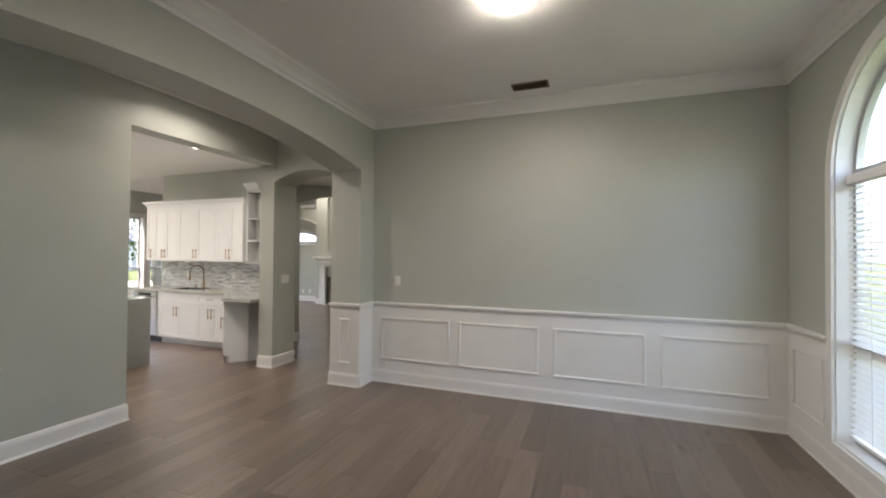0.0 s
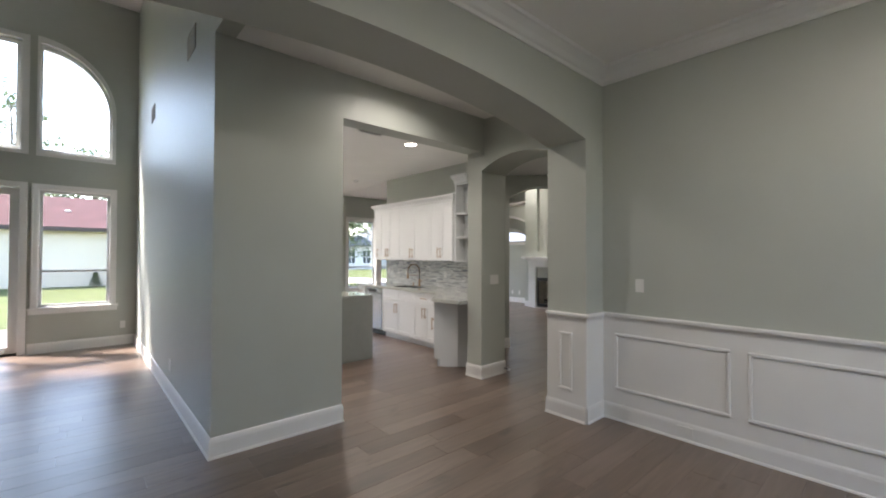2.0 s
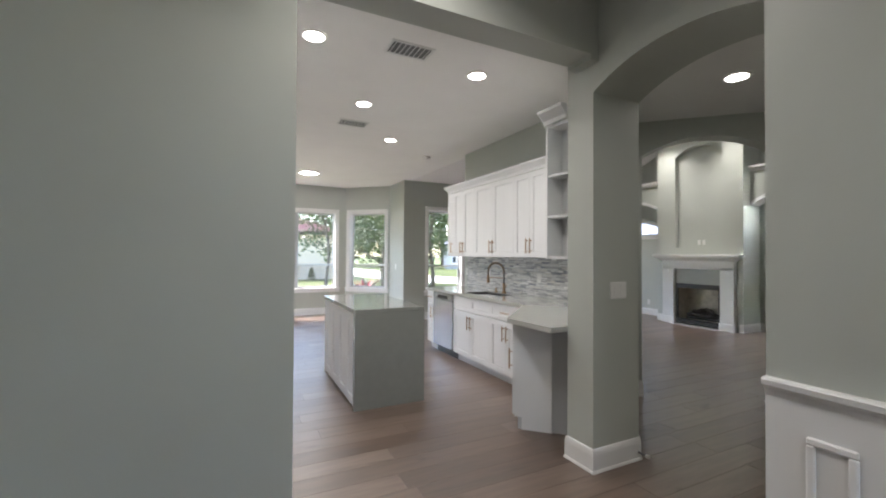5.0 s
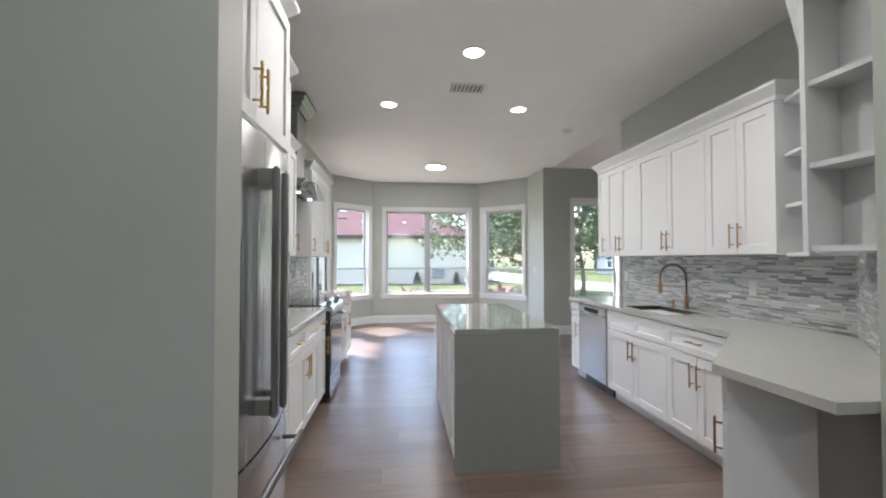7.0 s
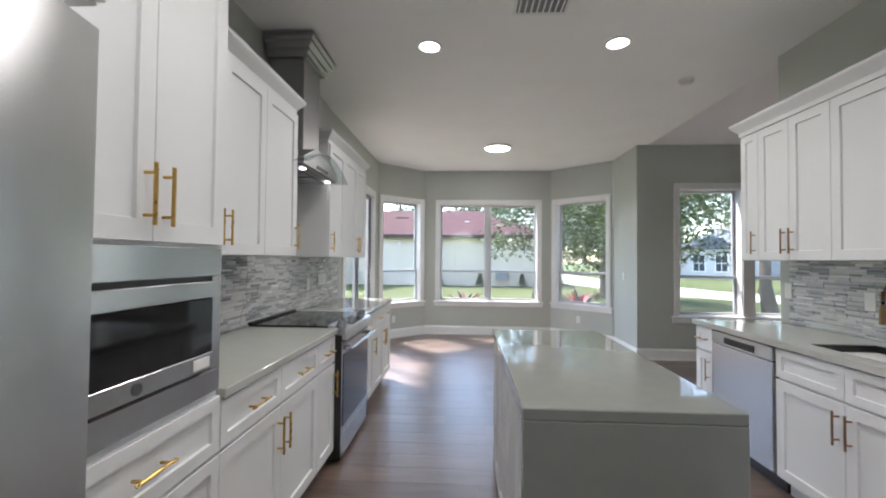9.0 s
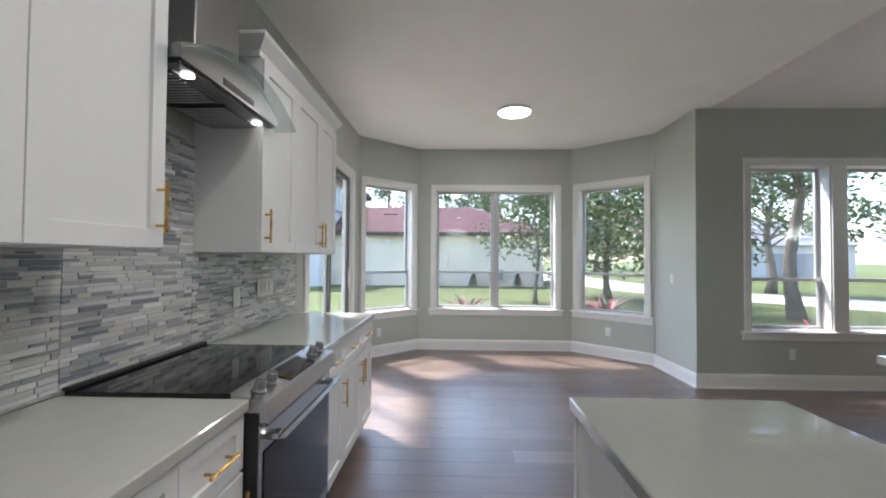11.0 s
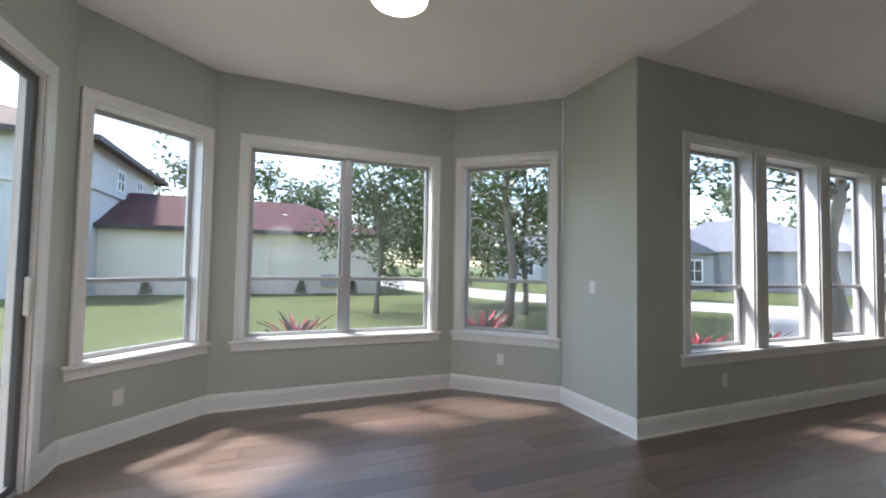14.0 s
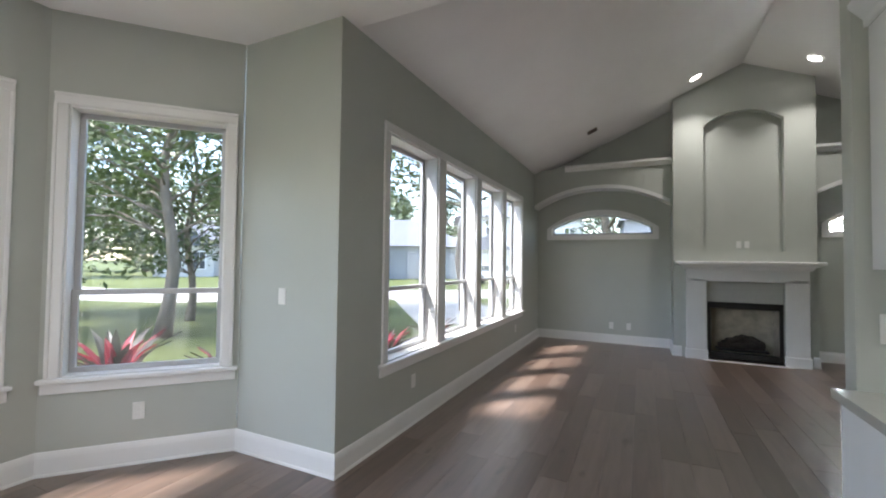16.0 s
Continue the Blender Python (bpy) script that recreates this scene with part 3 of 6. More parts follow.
def window(p0, p1, s0, s1, z0, z1, thick, lights=1, casing=True, stool=True, label=""):
    """Double-hung window in the opening s0..s1 of the wall p0-p1 (outdoors on the left)."""
    WIN_N[0] += 1
    m, _ = frame_axes(p0, p1)
    root = new("window_%d" % WIN_N[0])
    root.matrix_world = m
    tagged(root, label or "white-trimmed double-hung window with a deep sill", "window", kind="structure")
    if casing:
        b = bmesh.new()
        cw = 0.075
        for q in ((s0 - cw, s0, z0, z1), (s1, s1 + cw, z0, z1), (s0 - cw, s1 + cw, z1, z1 + cw)):
            bx(q[0], q[1], -0.02, -0.001, q[2], q[3], 0.004, b)
            bx(q[0] + (0 if q[1] - q[0] > 0.3 else (0 if q[0] < s0 else cw - 0.022)), (q[0] + 0.022 if q[0] < s0 and q[1] - q[0] < 0.3 else q[1]), -0.030, -0.019, (q[2] if q[1] - q[0] < 0.3 else q[3] - 0.022), q[3], 0.004, b)
        part("window_casing", b, M_TRIM, root)
    if stool:
        b = bx(s0 - 0.11, s1 + 0.11, -0.045, 0.0, z0 - 0.03, z0, 0.006)
        bx(s0 + 0.001, s1 - 0.001, 0.0, thick - 0.05, z0 - 0.03 + 0.031, z0 + 0.008, 0, b)
        bx(s0 - 0.095, s1 + 0.095, -0.018, -0.001, z0 - 0.10, z0 - 0.03, 0.004, b)
        part("window_sill", b, M_TRIM, root)
    b = bmesh.new()
    e = 0.012
    for q in ((s0, s0 + e, z0 + 0.008, z1), (s1 - e, s1, z0 + 0.008, z1), (s0 + e, s1 - e, z1 - e, z1)):
        bx(q[0], q[1], 0.0, thick, q[2], q[3], 0, b)
    part("jamb_liner", b, M_TRIM, root)
    x0, x1, n = s0 + e, s1 - e, lights
    if n > 1:
        part("mullion", bx((x0 + x1) / 2 - 0.028, (x0 + x1) / 2 + 0.028, thick - 0.075, thick - 0.005, z0 + 0.008, z1 - e, 0.004), M_ALU, root)
    wd = (x1 - x0 - 0.056 * (n - 1)) / n
    zm = z0 + (z1 - z0) * 0.305
    for k in range(n):
        a = x0 + k * (wd + 0.056)
        sash(root, a, a + wd, thick - 0.025, zm - 0.02, z1 - e, M_ALU)
        sash(root, a, a + wd, thick - 0.057, z0 + 0.008, zm + 0.02, M_ALU)
        part("insect_screen", bx(a + 0.01, a + wd - 0.01, thick - 0.034, thick - 0.033, z0 + 0.02, zm - 0.022), M_SCREEN, root, "fine grey insect screen")
    return root


for i, (a, c) in enumerate(zip(BAY, BAY[1:])):
    ln = math.hypot(c[0] - a[0], c[1] - a[1])
    s = (0.11, ln - 0.11) if i != 1 else (0.27, ln - 0.24)
    window(a, c, s[0], s[1], 0.62, 2.42, 0.16, 2 if i == 1 else 1, label="white-trimmed bay window over the lawn")
for s0, s1 in FAM_W:
    window((X_FAM, 5.86), (X_FAM, 11.63), s0, s1, 0.62, 2.42, 0.18, casing=False, stool=False, label="tall narrow double-hung window in a row of four")
sA, sB = FAM_W[0][0], FAM_W[3][1]
b = bmesh.new()
cw = 0.075
for q in ((sA - cw, sA, 0.62, 2.42), (sB, sB + cw, 0.62, 2.42), (sA - cw, sB + cw, 2.42, 2.42 + cw)):
    bx(q[0], q[1], -0.022, -0.001, q[2], q[3], 0.004, b)
for (_, e0), (e1, _) in zip(FAM_W, FAM_W[1:]):
    bx(e0, e1, -0.022, -0.001, 0.62, 2.42, 0.004, b)
bx(sA - 0.11, sB + 0.11, -0.05, -0.001, 0.59, 0.62, 0.006, b)
bx(sA - 0.095, sB + 0.095, -0.018, -0.001, 0.52, 0.59, 0.004, b)
for s0, s1 in FAM_W:
    bx(s0 + 0.001, s1 - 0.001, -0.001, 0.12, 0.621, 0.628, 0, b)
b.transform(frame_axes((X_FAM, 5.86), (X_FAM, 11.63))[0])
setting("trim_window_row", b, M_TRIM, "white casing and sill round four windows", "trim")


def arch_window(p0, p1, s0, s1, z0, zs, rise, thick, bars, label):
    """Low arched window: casing ring, jamb, sash ring and glass."""
    WIN_N[0] += 1
    m, _ = frame_axes(p0, p1)
    root = new("window_%d" % WIN_N[0])
    root.matrix_world = m
    tagged(root, label, "window", kind="structure")
    tall = rise > (s1 - s0) * 0.3

    def outline(o):
        h, c = (s1 - s0) / 2 + o, (s0 + s1) / 2
        pts = [(c - h, z0 - o), (c + h, z0 - o)]
        n = 24
        for i in range(n + 1):
            u = math.cos(math.pi * i / n)
            z = zs + (rise + o) * (math.sqrt(max(0, 1 - u * u)) if tall else (1 - abs(u) ** 2.2))
            pts.append((c + h * u, z))
        return pts

    def ring(o0, o1, y0, y1):
        b = bmesh.new()
        A, B = outline(o0), outline(o1)
        va = [[b.verts.new((x, y, z)) for x, z in A] for y in (y0, y1)]
        vb = [[b.verts.new((x, y, z)) for x, z in B] for y in (y0, y1)]
        k = len(A)
        for i in range(k):
            j = (i + 1) % k
            b.faces.new((va[0][i], va[0][j], vb[0][j], vb[0][i]))
            b.faces.new((va[1][i], vb[1][i], vb[1][j], va[1][j]))
            b.faces.new((va[0][i], va[1][i], va[1][j], va[0][j]))
            b.faces.new((vb[0][i], vb[0][j], vb[1][j], vb[1][i]))
        return b

    part("window_casing", ring(0.0, 0.08, -0.022, -0.001), M_TRIM, root)
    part("jamb_liner", ring(-0.012, -0.001, 0.0, thick), M_TRIM, root)
    s = part("sash", ring(-0.045, -0.012, thick - 0.06, thick - 0.02), M_ALU, root)
    b = bmesh.new()
    b.faces.new([b.verts.new((x, thick - 0.04, z)) for x, z in outline(-0.04)])
    g = bmesh.ops.extrude_face_region(b, geom=b.faces[:])
    bmesh.ops.translate(b, vec=(0, 0.006, 0), verts=[v for v in g["geom"] if isinstance(v, bmesh.types.BMVert)])
    pn = part("pane", b, M_GLASS, s)
    pn.visible_shadow = False
    for kind, v in bars:
        if kind == "h":
            part("glazing_bar", bx(s0 + 0.03, s1 - 0.03, thick - 0.06, thick - 0.02, v - 0.02, v + 0.02, 0.003), M_ALU, root)
        else:
            part("glazing_bar", bx(v - 0.02, v + 0.02, thick - 0.06, thick - 0.02, z0 + 0.03, zs, 0.003), M_ALU, root)
    return root


for s0, s1 in ((0.25, 1.97), (4.26, 5.98)):
    arch_window((X_FAM, Y_FAR), (-4.05, Y_FAR), s0, s1, 1.91, 2.04, 0.25, 0.16, [], "low arched transom window in a white frame")
DW_P = ((1.72, 4.64), (1.72, -1.4))
arch_window(*DW_P, 0.74, 2.24, 0.24, 2.15, 0.75, 0.16, [("h", 2.15), ("v", 1.49), ("h", 0.95)], "tall arched dining window in a white frame")

# foyer windows
FWP = ((X_FW, -3.2), (X_FW, 1.69))
for s0, s1 in ((1.0, 1.85), (3.70, 4.55)):
    window(*FWP, s0, s1, 0.68, 2.47, 0.14, label="white-trimmed double-hung foyer window")
root = new("window_11")
root.matrix_world = frame_axes(*FWP)[0]
tagged(root, "high quarter-arched foyer window in a white frame", "window", kind="structure")
pts = [(3.70, 3.03), (4.55, 3.03)] + [(3.70 + 0.85 * math.cos(math.pi / 2 * i / 16), 3.75 + 0.92 * math.sin(math.pi / 2 * i / 16)) for i in range(17)]


def loop_ring(pts, c, k0, k1, y0, y1):
    b = bmesh.new()
    def sc(k):
        return [(c[0] + (x - c[0]) * k, c[1] + (z - c[1]) * k) for x, z in pts]
    A, B = sc(k0), sc(k1)
    va = [[b.verts.new((x, y, z)) for x, z in A] for y in (y0, y1)]
    vb = [[b.verts.new((x, y, z)) for x, z in B] for y in (y0, y1)]
    for i in range(len(pts)):
        j = (i + 1) % len(pts)
        b.faces.new((va[0][i], va[0][j], vb[0][j], vb[0][i]))
        b.faces.new((va[1][i], vb[1][i], vb[1][j], va[1][j]))
        b.faces.new((va[0][i], va[1][i], va[1][j], va[0][j]))
        b.faces.new((vb[0][i], vb[0][j], vb[1][j], vb[1][i]))
    return b


part("window_casing", loop_ring(pts, (4.05, 3.7), 1.0, 1.10, -0.022, -0.001), M_TRIM, root)
s = part("sash", loop_ring(pts, (4.05, 3.7), 0.92, 0.999, 0.04, 0.12), M_TRIM, root)
b = bmesh.new()
b.faces.new([b.verts.new((4.05 + (x - 4.05) * 0.93, 0.09, 3.7 + (z - 3.7) * 0.93)) for x, z in pts])
pn = part("pane", b, M_GLASS, s)
pn.visible_shadow = False
root = new("window_12")
root.matrix_world = frame_axes(*FWP)[0]
tagged(root, "high fixed foyer windows in white frames", "window", kind="structure")
for s0, s1, z0, z1 in ((1.0, 1.85, 3.03, 4.55), (2.05, 3.50, 3.03, 4.66)):
    sash(root, s0, s1, 0.09, z0, z1, M_TRIM, 0.06)
    b = bmesh.new()
    for q in ((s0 - 0.085, s0, z0, z1), (s1, s1 + 0.085, z0, z1), (s0 - 0.085, s1 + 0.085, z1, z1 + 0.085), (s0 - 0.085, s1 + 0.085, z0 - 0.06, z0)):
        bx(q[0], q[1], -0.022, -0.001, q[2], q[3], 0.004, b)
    part("window_casing", b, M_TRIM, root)
root = new("door_1")
root.matrix_world = frame_axes(*FWP)[0]
tagged(root, "white glazed double patio door, closed", "door", kind="structure")
for s0, s1 in ((2.05, 2.77), (2.78, 3.50)):
    sash(root, s0 + 0.004, s1 - 0.004, 0.08, 0.03, 2.46, M_TRIM, 0.10, 0.045)
b = bmesh.new()
for q in ((1.965, 2.05, 0, 2.47), (3.50, 3.585, 0, 2.47), (1.965, 3.585, 2.47, 2.555)):
    bx(q[0], q[1], -0.022, -0.001, q[2], q[3], 0.004, b)
part("door_casing", b, M_TRIM, root)
part("threshold", bx(2.05, 3.50, 0.0, 0.14, 0.0, 0.02), M_DARKALU, root)

# sliding door of the nook
m, _ = frame_axes((X_FW - 0.14, 1.77), (-11.31, 1.77))
root = new("door_2")
root.matrix_world = m
tagged(root, "sliding glass patio door in a dark metal frame, closed", "door", kind="structure")
b = bmesh.new()
for q in ((-0.04, 0.05, 0, 2.40), (1.62, 1.71, 0, 2.40), (-0.04, 1.71, 2.40, 2.49)):
    bx(q[0], q[1], -0.022, -0.001, q[2], q[3], 0.004, b)
for q in ((0.05, 0.062, 0.0, 2.40), (1.608, 1.62, 0.0, 2.40), (0.062, 1.608, 2.388, 2.40)):
    bx(q[0], q[1], 0.0, 0.12, q[2], q[3], 0, b)
part("door_casing", b, M_TRIM, root)
part("track", bx(0.062, 1.608, 0.02, 0.12, 0.0, 0.03, 0.003), M_ALU, root)
sash(root, 0.062, 0.86, 0.085, 0.03, 2.385, M_ALU, 0.05, 0.035)
s = sash(root, 0.81, 1.608, 0.045, 0.03, 2.385, M_DARKALU, 0.05, 0.035)
part("door_handle", bx(1.565, 1.59, 0.0, 0.028, 1.0, 1.22, 0.005), M_PLATE, s)

# blind in the dining window
blind = thing("window_blind", "white horizontal slat blind, lowered almost to the sill", "blind", at=(1.80, 0, 0))
part("head_rail", bx(-0.03, 0.03, 2.43, 3.87, 2.06, 2.13, 0.006), M_SLAT, blind)
part("bottom_rail", bx(-0.025, 0.025, 2.44, 3.86, 0.30, 0.325, 0.005), M_SLAT, blind)
sl = bx(-0.025, 0.025, 2.44, 3.86, -0.0012, 0.0012)
sl.transform(Matrix.Rotation(radians(-28), 4, "Y"))
first = part("slat", sl, M_SLAT, blind)
for i in range(1, 40):
    o = first.copy()
    scene.collection.objects.link(o)
    o.parent = blind
    o.location.z = 0.36 + i * 0.043
first.location.z = 0.36
for yy in (2.7, 3.15, 3.6):
    part("ladder_cord", bx(-0.027, -0.024, yy - 0.002, yy + 0.002, 0.32, 2.07), M_SLAT, blind)


# ---- cabinets ----
def shaker(x0, x1, z0, z1, y=0.0, st=0.06, bm=None):
    """Five-piece door front; its face lies at y - 0.02, looking to -y."""
    b = bmesh.new()
    g = 0.0015
    x0, x1, z0, z1 = x0 + g, x1 - g, z0 + g, z1 - g
    st = min(st, (x1 - x0) * 0.28, (z1 - z0) * 0.28)
    def ringv(i, yy):
        return [b.verts.new((x, yy, z)) for x, z in ((x0 + i, z0 + i), (x1 - i, z0 + i), (x1 - i, z1 - i), (x0 + i, z1 - i))]
    rings = [ringv(0, y - 0.001), ringv(0, y - 0.0185), ringv(0.0015, y - 0.02), ringv(st, y - 0.02), ringv(st + 0.002, y - 0.009)]
    for r0, r1 in zip(rings, rings[1:]):
        for k in range(4):
            b.faces.new((r0[k], r0[(k + 1) % 4], r1[(k + 1) % 4], r1[k]))
    b.faces.new(rings[-1])
    b.faces.new(rings[0])
    return b if bm is None else merge(bm, b)


def pull(x, z, length, way, y=-0.02):
    """Bar pull with two posts, centred at x, z."""
    d = length / 2
    if way == "v":
        b = tube([(x, y - 0.032, z - d), (x, y - 0.032, z + d)], 0.0058, 10)
        for s in (-0.68, 0.68):
            tube([(x, y, z + s * d), (x, y - 0.034, z + s * d)], 0.0048, 8, b)
    else:
        b = tube([(x - d, y - 0.032, z), (x + d, y - 0.032, z)], 0.0058, 10)
        for s in (-0.68, 0.68):
            tube([(x + s * d, y, z), (x + s * d, y - 0.034, z)], 0.0048, 8, b)
    return b


def cabinet(name, label, at, rz, w, depth, z0, z1, doors=(), drawers=(), metal=None, kick=True, group="", mat_body=None):
    """Cabinet unit. doors: (x0, x1, z0, z1, handle side 'l'/'r'/None, 't'/'b'); drawers: (x0, x1, z0, z1, handle)."""
    root = thing(name, label, "cabinet", group, at=(at[0], at[1], 0), rz=rz)
    body = bx(0.0008, w - 0.0008, 0.0, depth, z0 + (0.10 if kick else 0), z1, 0.001)
    if kick:
        bx(0.0008, w - 0.0008, 0.06, depth, z0, z0 + 0.10, 0, body)
    part("body", body, mat_body or M_CAB, root)
    for x0, x1, a, c, side, end in doors:
        d = part("door", shaker(x0, x1, a, c), M_CAB, root)
        if side:
            hx = x0 + 0.035 if side == "l" else x1 - 0.035
            hz = a + 0.13 if end == "b" else c - 0.13
            part("handle", pull(hx, hz, 0.17, "v"), metal, d, "metal bar handle")
    for x0, x1, a, c, h in drawers:
        d = part("drawer_front", shaker(x0, x1, a, c, st=0.045), M_CAB, root)
        if h:
            part("handle", pull((x0 + x1) / 2, (a + c) / 2, 0.15, "h"), metal, d, "metal bar handle")
    return root


CR_CAB = [(0, 0), (0.012, 0), (0.014, 0.03), (0.03, 0.05), (0.055, 0.08), (0.06, 0.088), (0.06, 0.105), (0, 0.105)]

# south run
S = 180
cabinet("base_cabinet", "white shaker base cabinet with brass bar pulls", (-5.80, 2.38), S, 0.98, 0.61, 0, 0.88,
        [(0.0, 0.49, 0.11, 0.69, "r", "t"), (0.49, 0.98, 0.11, 0.69, "l", "t")], [(0.0, 0.49, 0.70, 0.875, 1), (0.49, 0.98, 0.70, 0.875, 1)], M_GOLD, group="south base cabinets")
cabinet("base_cabinet", "narrow white shaker base cabinet beside the range", (-6.78, 2.38), S, 0.315, 0.61, 0, 0.88,
        [(0.0, 0.315, 0.11, 0.69, "r", "t")], [(0.0, 0.315, 0.70, 0.875, 1)], M_GOLD, group="south base cabinets")
cabinet("base_cabinet", "white shaker base cabinet with one door and a drawer", (-7.87, 2.38), S, 0.43, 0.61, 0, 0.88,
        [(0.0, 0.43, 0.11, 0.69, "r", "t")], [(0.0, 0.43, 0.70, 0.875, 1)], M_GOLD, group="south base cabinets")
cabinet("base_cabinet", "white shaker base cabinet at the counter's end", (-8.30, 2.38), S, 0.85, 0.61, 0, 0.88,
        [(0.0, 0.45, 0.11, 0.69, "r", "t"), (0.45, 0.85, 0.11, 0.69, "l", "t")], [(0.0, 0.45, 0.70, 0.875, 1), (0.45, 0.85, 0.70, 0.875, 1)], M_GOLD, group="south base cabinets")
for x0, x1 in ((-7.098, -5.802), (-9.18, -7.862)):
    tagged(mesh_ob("countertop", bx(x0, x1, 1.782, 2.415, 0.882, 0.92, 0.004), M_QUARTZ), "pale grey polished quartz countertop", "countertop")
cabinet("wall_cabinet", "white shaker wall cabinet with paired brass pulls", (-5.81, 2.10), S, 0.85, 0.33, 1.40, 2.37,
        [(0.0, 0.43, 1.402, 2.365, "r", "b"), (0.43, 0.85, 1.402, 2.365, "l", "b")], (), M_GOLD, kick=False, group="south wall cabinets")
cabinet("wall_cabinet", "white shaker wall cabinet beside the range hood", (-6.66, 2.10), S, 0.44, 0.33, 1.40, 2.37,
        [(0.0, 0.44, 1.402, 2.365, "r", "b")], (), M_GOLD, kick=False, group="south wall cabinets")
cabinet("wall_cabinet", "white shaker wall cabinet past the range hood", (-7.78, 2.10), S, 0.43, 0.33, 1.40, 2.37,
        [(0.0, 0.43, 1.402, 2.365, "l", "b")], (), M_GOLD, kick=False, group="south wall cabinets")
cabinet("wall_cabinet", "white shaker wall cabinet at the run's end", (-8.21, 2.10), S, 0.83, 0.33, 1.40, 2.37,
        [(0.0, 0.45, 1.402, 2.365, "r", "b"), (0.45, 0.83, 1.402, 2.365, "l", "b")], (), M_GOLD, kick=False, group="south wall cabinets")
tower = cabinet("tall_cabinet", "tall white oven cabinet round a built-in microwave", (-5.115, 2.38), S, 0.685, 0.61, 0, 2.52,
                [(0.005, 0.3425, 1.43, 2.515, "r", "b"), (0.3425, 0.68, 1.43, 2.515, "l", "b")],
                [(0.005, 0.68, 0.70, 0.90, 1), (0.005, 0.68, 0.41, 0.69, 1), (0.005, 0.68, 0.11, 0.40, 1)], M_GOLD)
over = cabinet("wall_cabinet", "white shaker cabinet above the refrigerator", (-4.19, 2.55), S, 0.92, 0.77, 1.875, 2.52,
               [(0.0, 0.46, 1.88, 2.515, "r", "b"), (0.46, 0.92, 1.88, 2.515, "l", "b")], (), M_GOLD, kick=False)
for line, z in (([(-5.80, 2.09), (-7.10, 2.09), (-7.10, 1.775)], 2.372), ([(-7.78, 1.775), (-7.78, 2.09), (-9.04, 2.09), (-9.04, 1.775)], 2.372),
                ([(-4.19, 2.54), (-5.112, 2.54), (-5.112, 2.37), (-5.80, 2.37), (-5.80, 1.775)], 2.522)):
    tagged(mesh_ob("cabinet_cornice", sweep(line, CR_CAB, -1, z), M_CAB), "white flared cornice along the cabinet tops", "cornice")

# built-in microwave
mw = thing("microwave", "stainless steel built-in microwave with a dark glass door", "microwave", at=(-5.135, 2.379, 0), rz=S)
b = bmesh.new()
for q in ((0, 0.645, 0.925, 1.005), (0, 0.645, 1.325, 1.42), (0, 0.06, 1.005, 1.325), (0.595, 0.645, 1.005, 1.325)):
    bx(q[0], q[1], -0.024, -0.0005, q[2], q[3], 0.003, b)
part("trim_kit", b, M_STEEL, mw, "brushed steel trim frame")
part("recess", bx(0.06, 0.595, -0.016, -0.001, 1.005, 1.325), M_BLACKP, mw)
b = bmesh.new()
for q in ((0.07, 0.57, 1.02, 1.075), (0.07, 0.57, 1.255, 1.31)):
    bx(q[0], q[1], -0.045, -0.017, q[2], q[3], 0.003, b)
part("door_frame", b, M_STEEL, mw)
part("door_glass", bx(0.07, 0.57, -0.042, -0.017, 1.076, 1.254, 0.002), M_BLACK, mw, "dark reflective glass")
part("button_panel", bx(0.47, 0.55, -0.048, -0.045, 1.03, 1.065, 0.002), M_PLATE, mw)
bb = lathe([(0.016, 0), (0.016, 0.003), (0.0, 0.003)], 20)
bb.transform(Matrix.Translation((0.25, -0.045, 1.047)) @ Matrix.Rotation(radians(90), 4, "X"))
part("badge", bb, M_DARKSTEEL, mw)

# refrigerator
fr = thing("refrigerator", "stainless steel french-door refrigerator with a black dispenser", "refrigerator", at=(-4.215, 2.51, 0), rz=S)
part("body", bx(0, 0.88, 0.0, 0.70, 0.03, 1.83, 0.006), M_DARKSTEEL, fr)


def curved_door(x0, x1, z0, z1, bulge=0.045, y=-0.06):
    b = bmesh.new()
    n = 12
    rows = []
    for i in range(n + 1):
        t = i / n
        yy = y - bulge * math.sin(math.pi * (x0 + (x1 - x0) * t) / 0.88)
        rows.append([b.verts.new((x0 + (x1 - x0) * t, q, z)) for q, z in ((yy, z0), (yy, z1), (-0.002, z1), (-0.002, z0))])
    for a, c in zip(rows, rows[1:]):
        for k in range(4):
            b.faces.new((a[k], a[(k + 1) % 4], c[(k + 1) % 4], c[k]))
    b.faces.new(rows[0])
    b.faces.new(rows[-1])
    return b


M_FRIDGE = mat("fridge_brushed_steel", (0.64, 0.65, 0.66), 0.26, metal=1.0, grain=0.03, scale=3, stretch=(6, 6, 0.4))
fb = M_FRIDGE.node_tree.nodes["Principled BSDF"]
fb.inputs["Anisotropic"].default_value = 0.65
brush = M_FRIDGE.node_tree.nodes.new("ShaderNodeCombineXYZ")
brush.inputs[2].default_value = 1.0
M_FRIDGE.node_tree.links.new(brush.outputs[0], fb.inputs["Tangent"])
dl = part("door", curved_door(0.002, 0.400, 0.70, 1.82), M_FRIDGE, fr, smooth=False)
dr = part("door", curved_door(0.404, 0.878, 0.70, 1.82), M_FRIDGE, fr)
dz = part("freezer_drawer", curved_door(0.002, 0.878, 0.10, 0.69), M_FRIDGE, fr)
part("kick_grille", bx(0.02, 0.86, -0.03, 0.0, 0.02, 0.09), M_BLACKP, fr)
